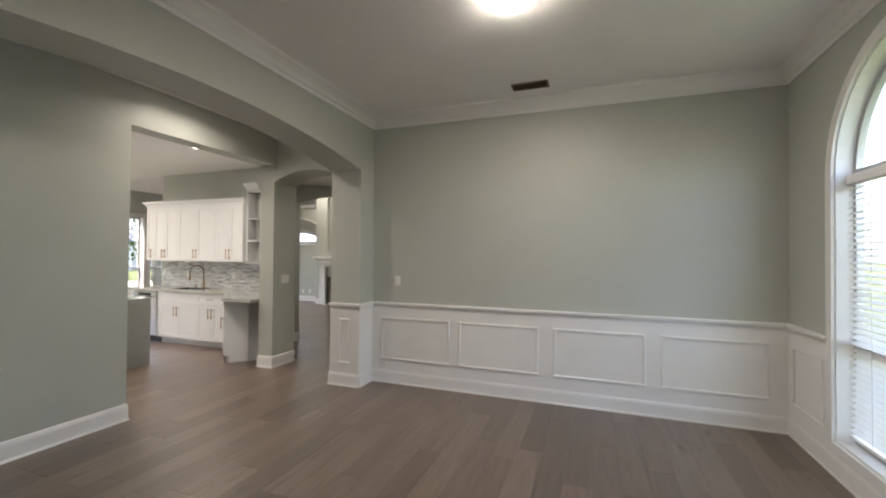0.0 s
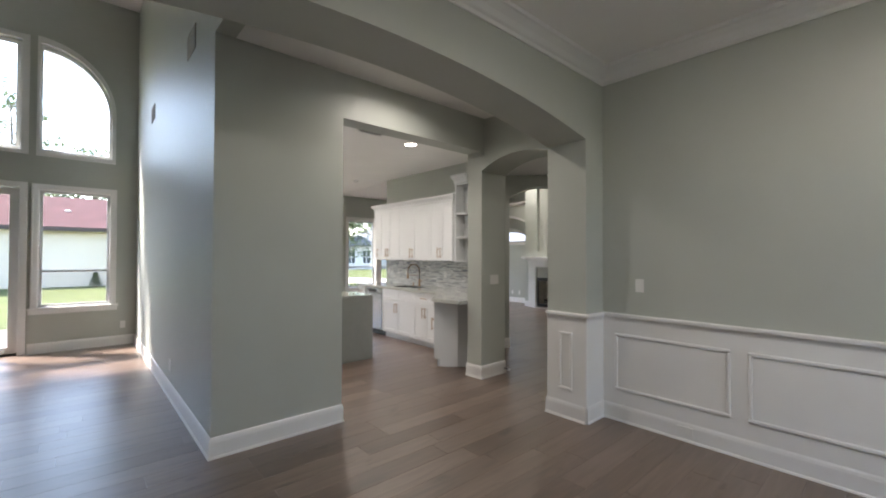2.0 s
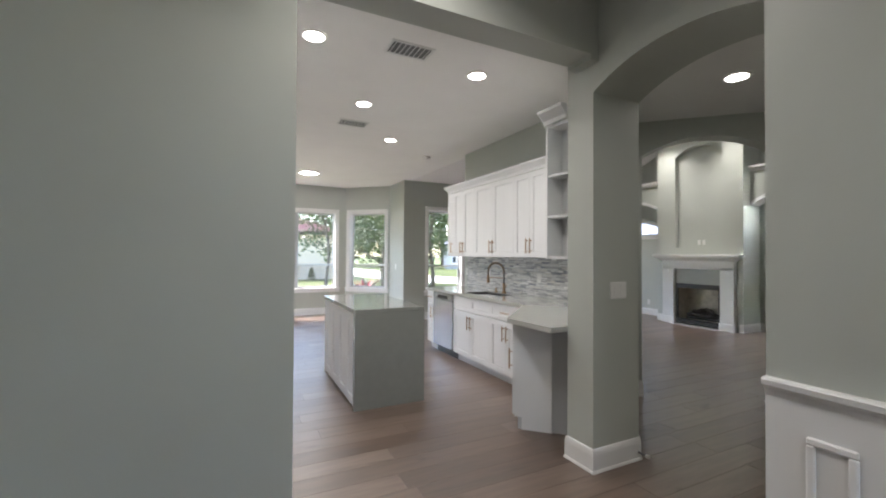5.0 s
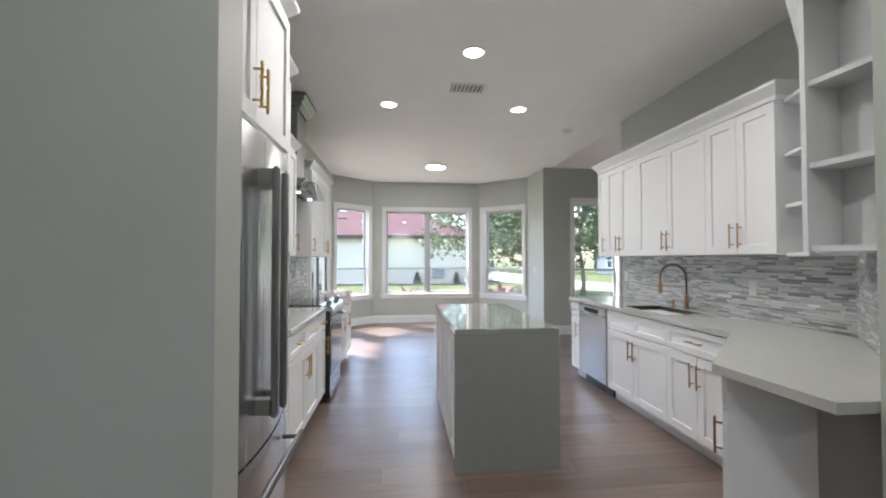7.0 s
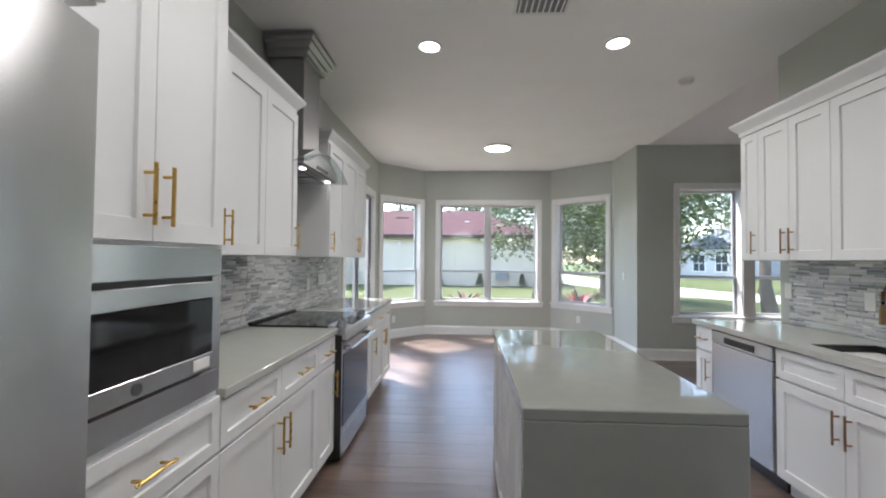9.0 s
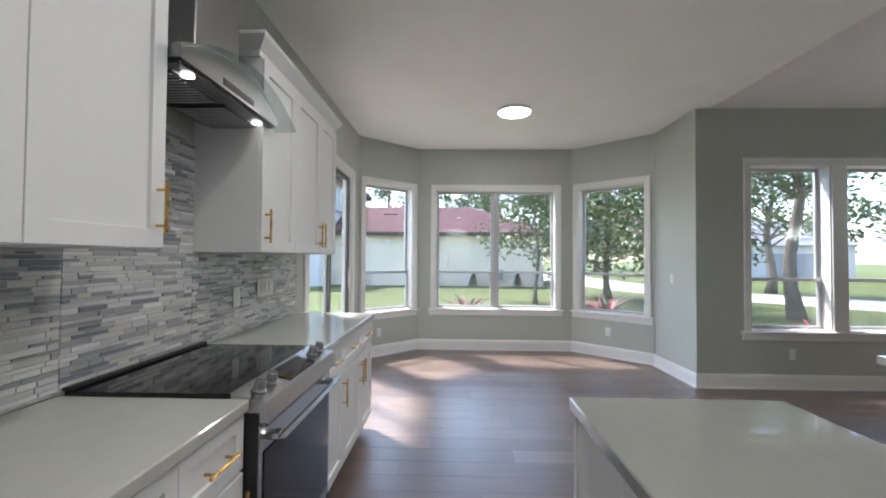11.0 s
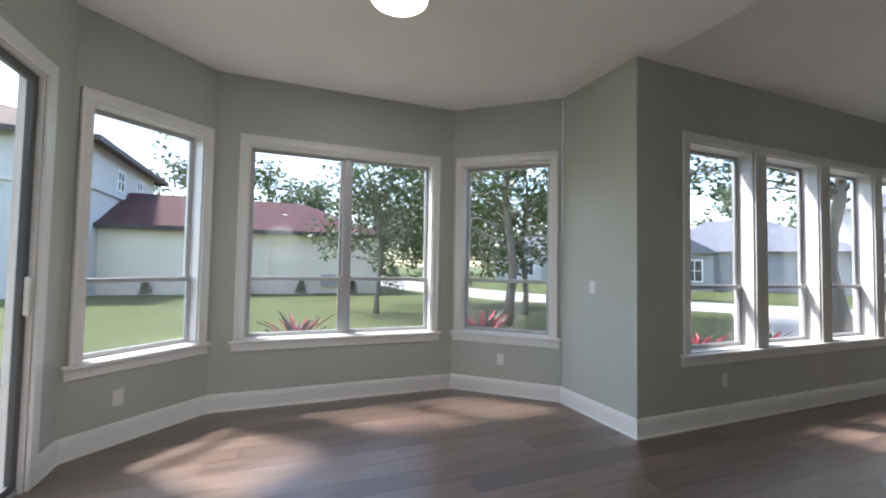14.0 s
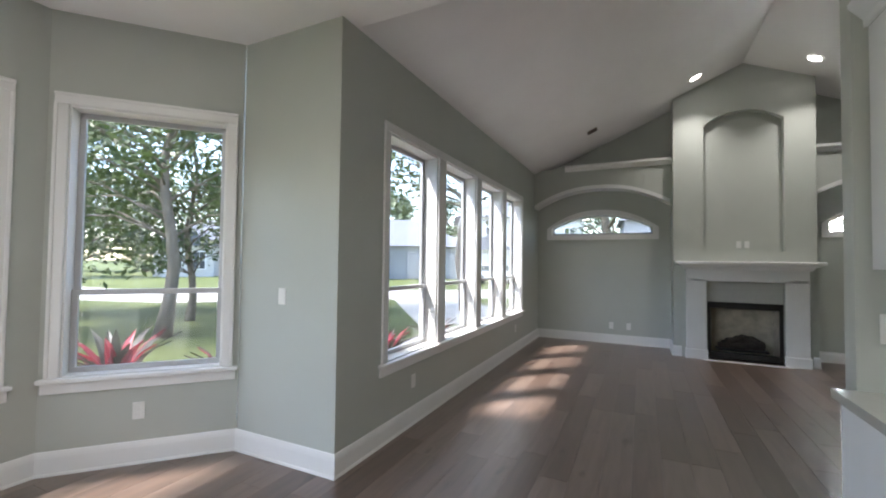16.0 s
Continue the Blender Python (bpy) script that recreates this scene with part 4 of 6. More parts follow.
for hx, d in ((0.350, dl), (0.455, dr)):
    b = bx(hx - 0.018, hx + 0.018, -0.175, -0.150, 0.82, 1.70, 0.008)
    for hz in (0.86, 1.66):
        bx(hx - 0.014, hx + 0.014, -0.152, -0.09, hz - 0.03, hz + 0.03, 0.004, b)
    part("handle", b, M_HOOD, d, "grey brushed steel bar handle")
b = tube([(0.12, -0.16, 0.60), (0.76, -0.16, 0.60)], 0.014, 12)
for hx in (0.16, 0.72):
    tube([(hx, -0.09, 0.60), (hx, -0.16, 0.60)], 0.010, 8, b)
part("handle", b, M_DARKSTEEL, dz)
part("dispenser", bx(0.012, 0.212, -0.098, -0.06, 1.10, 1.44, 0.004), M_BLACK, dl, "black water dispenser recess")
part("dispenser_display", bx(0.012, 0.212, -0.102, -0.098, 1.44, 1.475, 0.002), M_STEEL, dl)
part("dispenser_nozzle", bx(0.05, 0.12, -0.112, -0.098, 1.40, 1.435, 0.004), M_DARKSTEEL, dl)

# range
rg = thing("range", "stainless steel slide-in electric range with black glass top", "range", at=(-7.105, 2.40, 0), rz=S)
part("body", bx(0, 0.75, 0.0, 0.60, 0.04, 0.915, 0.003), M_BLACKP, rg)
part("cooktop", bx(-0.004, 0.754, 0.05, 0.605, 0.916, 0.932, 0.004), M_BLACK, rg, "black glass cooktop")
part("rear_trim", bx(-0.004, 0.754, 0.585, 0.612, 0.932, 0.945, 0.004), M_BLACKP, rg)
b = bmesh.new()
prof = [(0.055, 0.915), (0.055, 0.934), (-0.065, 0.905), (-0.075, 0.84), (0.0, 0.84)]
v0 = [b.verts.new((0.0, y, z)) for y, z in prof]
v1 = [b.verts.new((0.75, y, z)) for y, z in prof]
b.faces.new(v0)
b.faces.new(v1)
for k in range(5):
    b.faces.new((v0[k], v0[(k + 1) % 5], v1[(k + 1) % 5], v1[k]))
part("control_panel", b, M_STEEL, rg, "brushed steel sloped control panel")
tilt = Matrix.Rotation(radians(13.6), 4, "X")
b = bx(0.24, 0.52, -0.05, 0.04, 0.0, 0.003)
b.transform(Matrix.Translation((0, 0.0, 0.9215)) @ tilt)
part("display", b, M_BLACK, rg, "black glass control display")
for kx in (0.075, 0.165, 0.60, 0.69):
    b = lathe([(0.026, 0.0), (0.026, 0.006), (0.021, 0.009), (0.0195, 0.034), (0.017, 0.039), (0.0, 0.039)], 20)
    bx(-0.004, 0.004, -0.018, 0.018, 0.039, 0.043, 0.001, b)
    b.transform(Matrix.Translation((kx, -0.005, 0.921)) @ tilt)
    part("knob", b, M_HOOD, rg, "polished steel control knob")
b = bmesh.new()
bx(0.0, 0.75, -0.045, -0.002, 0.20, 0.83, 0.006, b)
od = part("oven_door", b, M_STEEL, rg)
part("door_window", bx(0.03, 0.72, -0.049, -0.045, 0.25, 0.735, 0.002), M_BLACK, od, "black oven glass")
b = bx(0.04, 0.71, -0.115, -0.085, 0.765, 0.79, 0.010)
for hx in (0.07, 0.68):
    bx(hx - 0.02, hx + 0.02, -0.09, -0.044, 0.765, 0.79, 0.004, b)
part("handle", b, M_STEEL, od)
part("side_panel", bx(0.752, 0.755, -0.043, 0.0, 0.05, 0.87), M_BLACKP, rg, "black side panel")
part("side_panel", bx(-0.005, -0.002, -0.043, 0.0, 0.05, 0.87), M_BLACKP, rg, "black side panel")
part("vent_slot", bx(0.05, 0.70, -0.047, -0.044, 0.81, 0.818), M_BLACKP, od)
part("storage_drawer", bx(0.0, 0.75, -0.04, -0.002, 0.045, 0.195, 0.005), M_STEEL, rg)

# range hood
hd = thing("range_hood", "stainless steel chimney range hood with a curved glass visor", "range hood", at=(-7.475, 1.79, 0.07), rz=S)
part("chimney", bx(-0.16, 0.16, -0.28, -0.012, 2.12, 2.86, 0.004), M_HOOD, hd)
cr = sweep([(-0.16, -0.012), (-0.16, -0.28), (0.16, -0.28), (0.16, -0.012)], [(0, 0), (0.03, 0), (0.03, 0.02), (0.05, 0.035), (0.05, 0.06), (0.08, 0.085), (0.08, 0.105), (0.10, 0.12), (0.10, 0.15), (0, 0.15)], -1, 2.80)
part("crown", cr, M_HOOD, hd, "stepped steel crown")
b = bmesh.new()
pr = [(-0.37, 1.97), (0.37, 1.97), (0.37, 2.02), (0.22, 2.09), (0.16, 2.12), (-0.16, 2.12), (-0.22, 2.09), (-0.37, 2.02)]
f0 = [b.verts.new((x, -0.37, z)) for x, z in pr]
f1 = [b.verts.new((x, -0.012, z)) for x, z in pr]
b.faces.new(f0)
b.faces.new(f1)
for k in range(8):
    b.faces.new((f0[k], f0[(k + 1) % 8], f1[(k + 1) % 8], f1[k]))
part("canopy", b, M_HOOD, hd)
part("underside", bx(-0.35, 0.35, -0.355, -0.03, 1.958, 1.969, 0.002), M_DARKSTEEL, hd)
for sx in (-0.17, 0.17):
    fl = part("baffle_filter", bx(sx - 0.15, sx + 0.15, -0.30, -0.06, 1.951, 1.957), M_DARKSTEEL, hd)
    for k in range(11):
        part("baffle", bx(sx - 0.135 + k * 0.026, sx - 0.122 + k * 0.026, -0.29, -0.07, 1.943, 1.950, 0.002), M_STEEL, fl)
b = bmesh.new()
n = 20
rows = []
for i in range(n + 1):
    u = -1 + 2 * i / n
    z = 2.10 - 0.13 * u * u
    rows.append([b.verts.new((0.45 * u, y, z + dz)) for y, dz in ((-0.44, -0.006), (-0.44, 0.0), (-0.10, 0.0), (-0.10, -0.006))])
for a, c in zip(rows, rows[1:]):
    for k in range(4):
        b.faces.new((a[k], a[(k + 1) % 4], c[(k + 1) % 4], c[k]))
part("visor", b, glass_mat("visor_glass", (0.78, 0.82, 0.82)), hd, "curved clear glass visor")
for sx in (-0.26, 0.26):
    bl = lathe([(0.022, 0), (0.022, -0.006), (0.0, -0.006)], 20)
    bl.transform(Matrix.Translation((sx, -0.32, 1.957)))
    part("lamp", bl, M_LAMP2, hd, "lit round lamp")
part("control_strip", bx(-0.12, 0.12, -0.374, -0.3695, 1.985, 2.01), M_BLACKP, hd)

# north run
cabinet("base_cabinet", "narrow white shaker base cabinet beside the dishwasher", (-7.82, 5.165), 0, 0.215, 0.60, 0, 0.88,
        [(0.0, 0.215, 0.11, 0.69, "r", "t")], [(0.0, 0.215, 0.70, 0.875, 1)], M_BRONZE, group="north base cabinets")
cabinet("base_cabinet", "white shaker sink base cabinet with false drawer fronts", (-6.965, 5.165), 0, 0.905, 0.60, 0, 0.88,
        [(0.0, 0.4525, 0.11, 0.69, "r", "t"), (0.4525, 0.905, 0.11, 0.69, "l", "t")], [(0.0, 0.4525, 0.70, 0.875, 0), (0.4525, 0.905, 0.70, 0.875, 0)], M_BRONZE, group="north base cabinets")
cabinet("base_cabinet", "white shaker base cabinet with a wide drawer", (-6.06, 5.165), 0, 0.66, 0.60, 0, 0.88,
        [(0.0, 0.33, 0.11, 0.69, "r", "t"), (0.33, 0.66, 0.11, 0.69, "l", "t")], [(0.0, 0.66, 0.70, 0.875, 1)], M_BRONZE, group="north base cabinets")
cabinet("base_cabinet", "white slanted corner base cabinet", (-5.385, 5.165), -45, 0.86, 0.30, 0, 0.88,
        [(0.02, 0.84, 0.11, 0.69, "r", "t")], [(0.02, 0.84, 0.70, 0.875, 1)], M_BRONZE, group="north base cabinets")
tagged(mesh_ob("end_panel", prism([(-4.765, 4.585), (-4.425, 4.925), (-4.44, 4.94), (-4.78, 4.60)], 0.0, 0.88, bevel=0.002), M_CABGREY), "plain grey cabinet end panel under the counter", "panel")
b = prism([(-7.85, 5.768), (-7.85, 5.13), (-6.85, 5.13), (-6.85, 5.768)], 0.882, 0.92)
prism([(-6.22, 5.768), (-6.22, 5.13), (-5.41, 5.13), (-4.73, 4.45), (-4.232, 4.47), (-4.232, 4.775), (-5.21, 5.753)], 0.882, 0.92, b)
bx(-6.85, -6.22, 5.13, 5.25, 0.882, 0.92, 0, b)
bx(-6.85, -6.22, 5.62, 5.768, 0.882, 0.92, 0, b)
tagged(mesh_ob("countertop", b, M_QUARTZ), "pale grey polished quartz countertop with a slanted corner", "countertop")
b = bmesh.new()
for q in ((-6.848, -6.838, 5.252, 5.618, 0.68, 0.917), (-6.232, -6.222, 5.252, 5.618, 0.68, 0.917), (-6.838, -6.232, 5.252, 5.262, 0.68, 0.917), (-6.838, -6.232, 5.608, 5.618, 0.68, 0.917), (-6.848, -6.222, 5.252, 5.618, 0.67, 0.68)):
    bx(*q, bm=b)
sink = thing("sink", "black undermount kitchen sink basin", "sink", at=(0, 0, 0))
part("basin", b, mat("black_composite", (0.015, 0.015, 0.016), 0.35, grain=0.2, scale=200), sink)
bl = lathe([(0.045, 0.681), (0.045, 0.685), (0.02, 0.684), (0.0, 0.682)], 20)
bl.transform(Matrix.Translation((-6.53, 5.44, 0)))
part("drain", bl, M_STEEL, sink, "steel drain")
fc = thing("faucet", "bronze pull-down faucet with a spring neck", "faucet", at=(-6.56, 5.69, 0.92))
part("base", lathe([(0.028, 0), (0.028, 0.008), (0.019, 0.015), (0.017, 0.10), (0.02, 0.105), (0.02, 0.13), (0.0, 0.13)], 18), M_BRONZE, fc)
arc = [(0, 0, 0.13)] + [(0, 0, 0.13 + 0.15 * i / 5) for i in range(1, 6)] + [(-0.10 * (1 - math.cos(a)), -0.06 * (1 - math.cos(a)), 0.28 + 0.12 * math.sin(a)) for a in [math.pi * i / 14 for i in range(1, 15)]]
arc += [(-0.20, -0.12, 0.28 - 0.02 * i) for i in range(1, 4)]
part("neck", tube(arc, 0.008, 10), M_BLACKP, fc, "dark hose neck")
sp = []
for i in range(260):
    t = 4 + i / 259 * (len(arc) - 7)
    k = int(t)
    p = Vector(arc[k]).lerp(Vector(arc[min(k + 1, len(arc) - 1)]), t - k)
    d = (Vector(arc[min(k + 1, len(arc) - 1)]) - Vector(arc[k])).normalized()
    a1 = d.cross(Vector((0.5, -0.86, 0))).normalized()
    a2 = d.cross(a1).normalized()
    ang = i * 0.75
    sp.append(p + (a1 * math.cos(ang) + a2 * math.sin(ang)) * 0.0135)
part("spring", tube(sp, 0.0028, 5), M_BRONZE, fc, "bronze spring coil")
part("spray_head", tube([(-0.20, -0.12, 0.24), (-0.20, -0.12, 0.21), (-0.20, -0.12, 0.13)], [0.012, 0.017, 0.019], 14), M_BRONZE, fc)
part("holder_arm", tube([(0, 0, 0.20), (-0.20, -0.12, 0.20)], 0.005, 8), M_BRONZE, fc)
part("lever", tube([(0.01, 0, 0.08), (0.05, -0.01, 0.085), (0.09, -0.02, 0.11)], 0.006, 8), M_BRONZE, fc)
tagged(mesh_ob("soap_dispenser", lathe([(0.02, 0), (0.02, 0.006), (0.01, 0.012), (0.01, 0.05), (0.014, 0.055), (0.0, 0.058)], 16), M_BRONZE), "small bronze soap dispenser on the counter", "dispenser").location = (-6.76, 5.70, 0.92)

# dishwasher
dw = thing("dishwasher", "stainless steel dishwasher under the counter", "dishwasher", at=(-7.60, 5.165, 0), rz=0)
part("body", bx(0.004, 0.626, 0.0, 0.58, 0.10, 0.875), M_BLACKP, dw)
dd = part("door", bx(0.006, 0.624, -0.03, -0.001, 0.115, 0.78, 0.005), M_STEEL, dw)
part("control_panel", bx(0.006, 0.624, -0.032, -0.001, 0.785, 0.875, 0.005), M_STEEL, dw)
part("handle_slot", bx(0.16, 0.47, -0.036, -0.031, 0.80, 0.845, 0.003), M_BLACKP, dw, "dark pocket handle")
part("kick_plate", bx(0.006, 0.624, 0.05, 0.07, 0.0, 0.10), M_BLACKP, dw)

# north wall cabinets
for x0, ds in ((-7.72, (0.19,)), (-7.53, (0.29, 0.32)), (-6.92, (0.46, 0.46)), (-6.0, (0.30, 0.30))):
    w, doors, x = sum(ds), [], 0.0
    for k, d in enumerate(ds):
        doors.append((x, x + d, 1.402, 2.365, "r" if (k == 0) else "l", "b"))
        x += d
    cabinet("wall_cabinet", "white shaker wall cabinet with bronze bar pulls", (x0, 5.46), 0, w, 0.305, 1.40, 2.37, doors, (), M_BRONZE, kick=False, group="north wall cabinets")
tagged(mesh_ob("cabinet_cornice", sweep([(-7.72, 5.768), (-7.72, 5.45), (-5.40, 5.45), (-5.40, 5.768)], CR_CAB, -1, 2.372), M_CAB), "white flared cornice along the cabinet tops", "cornice")
# open corner shelf and slanted corner cabinet
sh = thing("corner_shelf", "small white open corner shelf unit between wall cabinets", "shelf", at=(0, 0, 0))
part("back", prism([(-5.395, 5.765), (-5.215, 5.765), (-5.10, 5.65), (-5.395, 5.75)], 1.39, 2.37), M_CAB, sh)
for z in (1.40, 1.70, 2.02, 2.36):
    part("shelf", prism([(-5.395, 5.75), (-5.11, 5.64), (-5.16, 5.40), (-5.395, 5.50)], z - 0.01, z + 0.01), M_CAB, sh)
cc = thing("corner_cabinet", "tall white slanted corner wall cabinet with open end shelves", "cabinet", at=(0, 0, 0))
part("body", prism([(-5.07, 5.37), (-4.47, 4.77), (-4.235, 4.77), (-4.235, 4.79), (-4.99, 5.545)], 1.40, 2.42), M_CAB, cc)
m45 = Matrix.Translation((-5.07, 5.37, 0)) @ Matrix.Rotation(radians(-45), 4, "Z")
b = shaker(0.0, 0.848, 1.402, 2.415)
b.transform(m45)
dcc = part("door", b, M_CAB, cc)
b = pull(0.05, 1.55, 0.17, "v")
b.transform(m45)
part("handle", b, M_GOLD, dcc, "brass bar handle")
part("end_post", bx(-4.47, -4.45, 4.62, 4.768, 1.40, 2.42), M_CAB, cc)
for z in (1.40, 1.71, 2.02, 2.40):
    part("shelf", prism([(-4.449, 4.768), (-4.449, 4.63), (-4.235, 4.64), (-4.235, 4.768)], z, z + 0.02), M_CAB, cc)
part("cornice", sweep([(-5.07, 5.36), (-4.47, 4.62), (-4.24, 4.62)], CR_CAB, -1, 2.422), M_CAB, cc)

# island
isl = thing("kitchen_island", "white panelled kitchen island with a quartz waterfall end", "island", at=(0, 0, 0))
part("worktop", bx(-7.17, -5.69, 3.455, 4.15, 0.88, 0.92, 0.004), M_QUARTZI, isl, "polished pale grey quartz top")
part("waterfall_end", bx(-5.73, -5.69, 3.455, 4.15, 0.0, 0.8795, 0.003), M_QUARTZI, isl, "quartz slab down to the floor")
part("body", bx(-7.12, -5.731, 3.49, 4.125, 0.0, 0.879, 0.002), M_CAB, isl)
w = (7.12 - 5.731) / 4
for k in range(4):
    b = shaker(0.0, w, 0.02, 0.875, st=0.075)
    b.transform(Matrix.Translation((-7.12 + k * w, 3.49, 0)))
    part("side_panel", b, M_CAB, isl)
part("corner_post", bx(-7.15, -7.121, 3.465, 4.14, 0.0, 0.879, 0.003), M_CAB, isl)

# fireplace
fp = thing("fireplace", "white mantel surround round a black gas fireplace", "fireplace", at=(-7.2025, Y_CHIM, 0))
for sx in (-1, 1):
    lg = bx(sx * 0.60 - (0.13 if sx > 0 else 0.13), sx * 0.60 + 0.13, -0.09, -0.001, 0.0, 1.20, 0.006)
    part("pilaster", lg, M_TRIM, fp)
    part("plinth", bx(sx * 0.60 - 0.145, sx * 0.60 + 0.145, -0.105, -0.001, 0.0, 0.14, 0.005), M_TRIM, fp)
    part("rosette", lathe([(0.03, -0.1), (0.03, -0.09), (0.0, -0.085)], 16), M_TRIM, fp).matrix_local = Matrix.Translation((sx * 0.60, 0, 1.10)) @ Matrix.Rotation(radians(-90), 4, "X") @ Matrix.Translation((0, 0, 0))
part("frieze", bx(-0.73, 0.73, -0.09, -0.001, 1.16, 1.36, 0.005), M_TRIM, fp)
part("bed_mould", sweep([(-0.74, 0.0), (-0.74, -0.09), (0.74, -0.09), (0.74, 0.0)], [(0, 0), (0.015, 0.0), (0.05, 0.05), (0.09, 0.06), (0.09, 0.08), (0, 0.08)], -1, 1.33), M_TRIM, fp)
part("mantel_shelf", bx(-0.88, 0.88, -0.22, -0.001, 1.41, 1.455, 0.006), M_TRIM, fp)
b = bmesh.new()
for q in ((-0.47, -0.455, 0.0, 1.16), (0.455, 0.47, 0.0, 1.16)):
    bx(q[0] - 0.0, q[1], -0.05, -0.001, q[2], q[3], 0.003, b)
bx(-0.455, 0.455, -0.02, -0.001, 0.86, 1.16, 0.003, b)
part("slip", b, M_QUARTZ, fp, "pale stone slip")
b = bmesh.new()
for q in ((-0.455, 0.455, 0.76, 0.855), (-0.455, 0.455, 0.03, 0.12), (-0.455, -0.41, 0.12, 0.76), (0.41, 0.455, 0.12, 0.76)):
    bx(q[0], q[1], -0.03, 0.0, q[2], q[3], 0.003, b)
part("firebox_frame", b, M_BLACKP, fp, "black metal frame")
b = bmesh.new()
M_FIRE = mat("fire_brick", (0.48, 0.44, 0.37), 0.8, grain=0.2, scale=9)
for q in ((-0.43, 0.43, 0.38, 0.40, 0.05, 0.84), (-0.45, -0.43, 0.0, 0.40, 0.05, 0.84), (0.43, 0.45, 0.0, 0.40, 0.05, 0.84), (-0.45, 0.45, 0.0, 0.40, 0.03, 0.05), (-0.45, 0.45, 0.0, 0.40, 0.84, 0.85)):
    bx(*q, bm=b)
part("firebox", b, M_FIRE, fp)
part("grate", bx(-0.32, 0.32, 0.10, 0.30, 0.12, 0.15, 0.004), M_BLACKP, fp)
M_LOG = mat("charred_log", (0.045, 0.038, 0.033), 0.9, grain=0.4, scale=14, bump=0.6, bscale=25)
for k, (a, c) in enumerate((((-0.30, 0.13, 0.20), (0.28, 0.18, 0.19)), ((-0.24, 0.26, 0.21), (0.30, 0.24, 0.22)), ((-0.2, 0.12, 0.27), (0.1, 0.27, 0.31)), ((0.26, 0.12, 0.25), (0.0, 0.27, 0.33)))):
    pts = [Vector(a).lerp(Vector(c), i / 6) + Vector((0, 0, 0.012 * math.sin(i * 1.7 + k))) for i in range(7)]
    part("log", tube(pts, [0.035, 0.05, 0.046, 0.052, 0.047, 0.05, 0.03], 10), M_LOG, fp, "charred ceramic log")
hs = bx(-7.72, -6.68, 10.74, Y_CHIM - 0.09, 0.0, 0.006)
tagged(mesh_ob("trim_hearth", hs, M_TRIM), "thin pale hearth strip on the floor", "trim", kind="structure")

# ---- lamps ----


def lamp_light(at, size, watts, col=(1.0, 0.97, 0.93), beam=180):
    li = bpy.data.lights.new("lamp_light", "AREA")
    li.shape, li.size, li.energy, li.color, li.spread = "DISK", size, watts, col, radians(beam)
    ob = new("lamp_light", li)
    ob.matrix_world = pose(*at)
    return ob


CAN_W = 1.5
kit = [(-5.12, 2.99), (-5.15, 4.41), (-6.30, 3.69), (-7.50, 2.98), (-7.50, 4.41)]
hall = [(-3.40, 3.22), (-3.79, 5.90)]
vault = [(-7.84, 10.45), (-6.51, 10.40)]
first = None
for k, (x, y) in enumerate(kit + hall + vault):
    z = H_K if k < len(kit) else (H_H, H_V)[k - len(kit)] if k < len(kit) + len(hall) else ZR - (ZR - H_K) / (XR - X_FAM) * abs(x - XR)
    r = thing("recessed_light", "round white recessed ceiling light, lit", "ceiling light", "recessed ceiling lights", at=(x, y, z - 0.001))
    tl = 0 if k < len(kit) + len(hall) else (-math.atan((ZR - H_K) / (XR - X_FAM)) if x < XR else math.atan((ZR - H_K) / (XR - X_FAM)))
    r.rotation_euler = (0, tl, 0)
    part("trim_ring", lathe([(0.075, -0.001), (0.098, -0.001), (0.10, -0.006), (0.092, -0.012), (0.075, -0.008)], 28, closed=True), M_TRIM, r)
    part("lens", lathe([(0.0, -0.006), (0.074, -0.006), (0.074, -0.003), (0.0, -0.003)], 28), M_LAMP, r, "glowing lens")
    lamp_light((x, y, z - (0.02 if k < 7 else 0.08)), 0.14, (0.6 if k == 6 else 1.1 if k == 5 else CAN_W) if k < 7 else 1.7, beam=155 if k < 7 else 110)
dl = thing("disc_light", "flat round flush ceiling light, lit", "ceiling light", at=(-10.36, 3.73, H_K - 0.001))
part("rim", lathe([(0.0, -0.0), (0.19, 0.0), (0.19, -0.03), (0.18, -0.035), (0.175, -0.03), (0.0, -0.02)], 36), M_TRIM, dl)
part("lens", lathe([(0.0, -0.036), (0.172, -0.036), (0.174, -0.030), (0.0, -0.030)], 36), M_LAMP, dl, "glowing diffuser")
lamp_light((-10.36, 3.73, H_K - 0.05), 0.34, 1.8)
dg = thing("dome_light", "round flush dome ceiling light, lit", "ceiling light", at=(-0.40, 2.78, H_D - 0.001))
part("rim", lathe([(0.0, 0.0), (0.17, 0.0), (0.175, -0.02), (0.165, -0.03), (0.0, -0.03)], 36), M_TRIM, dg)
part("lens", lathe([(0.163, -0.028), (0.155, -0.05), (0.12, -0.07), (0.06, -0.083), (0.0, -0.086)], 36), glow("dome_glow", (1.0, 0.97, 0.93), 5.5), dg, "glowing glass dome", smooth=True)
lamp_light((-0.40, 2.78, H_D - 0.10), 0.3, 2.3)


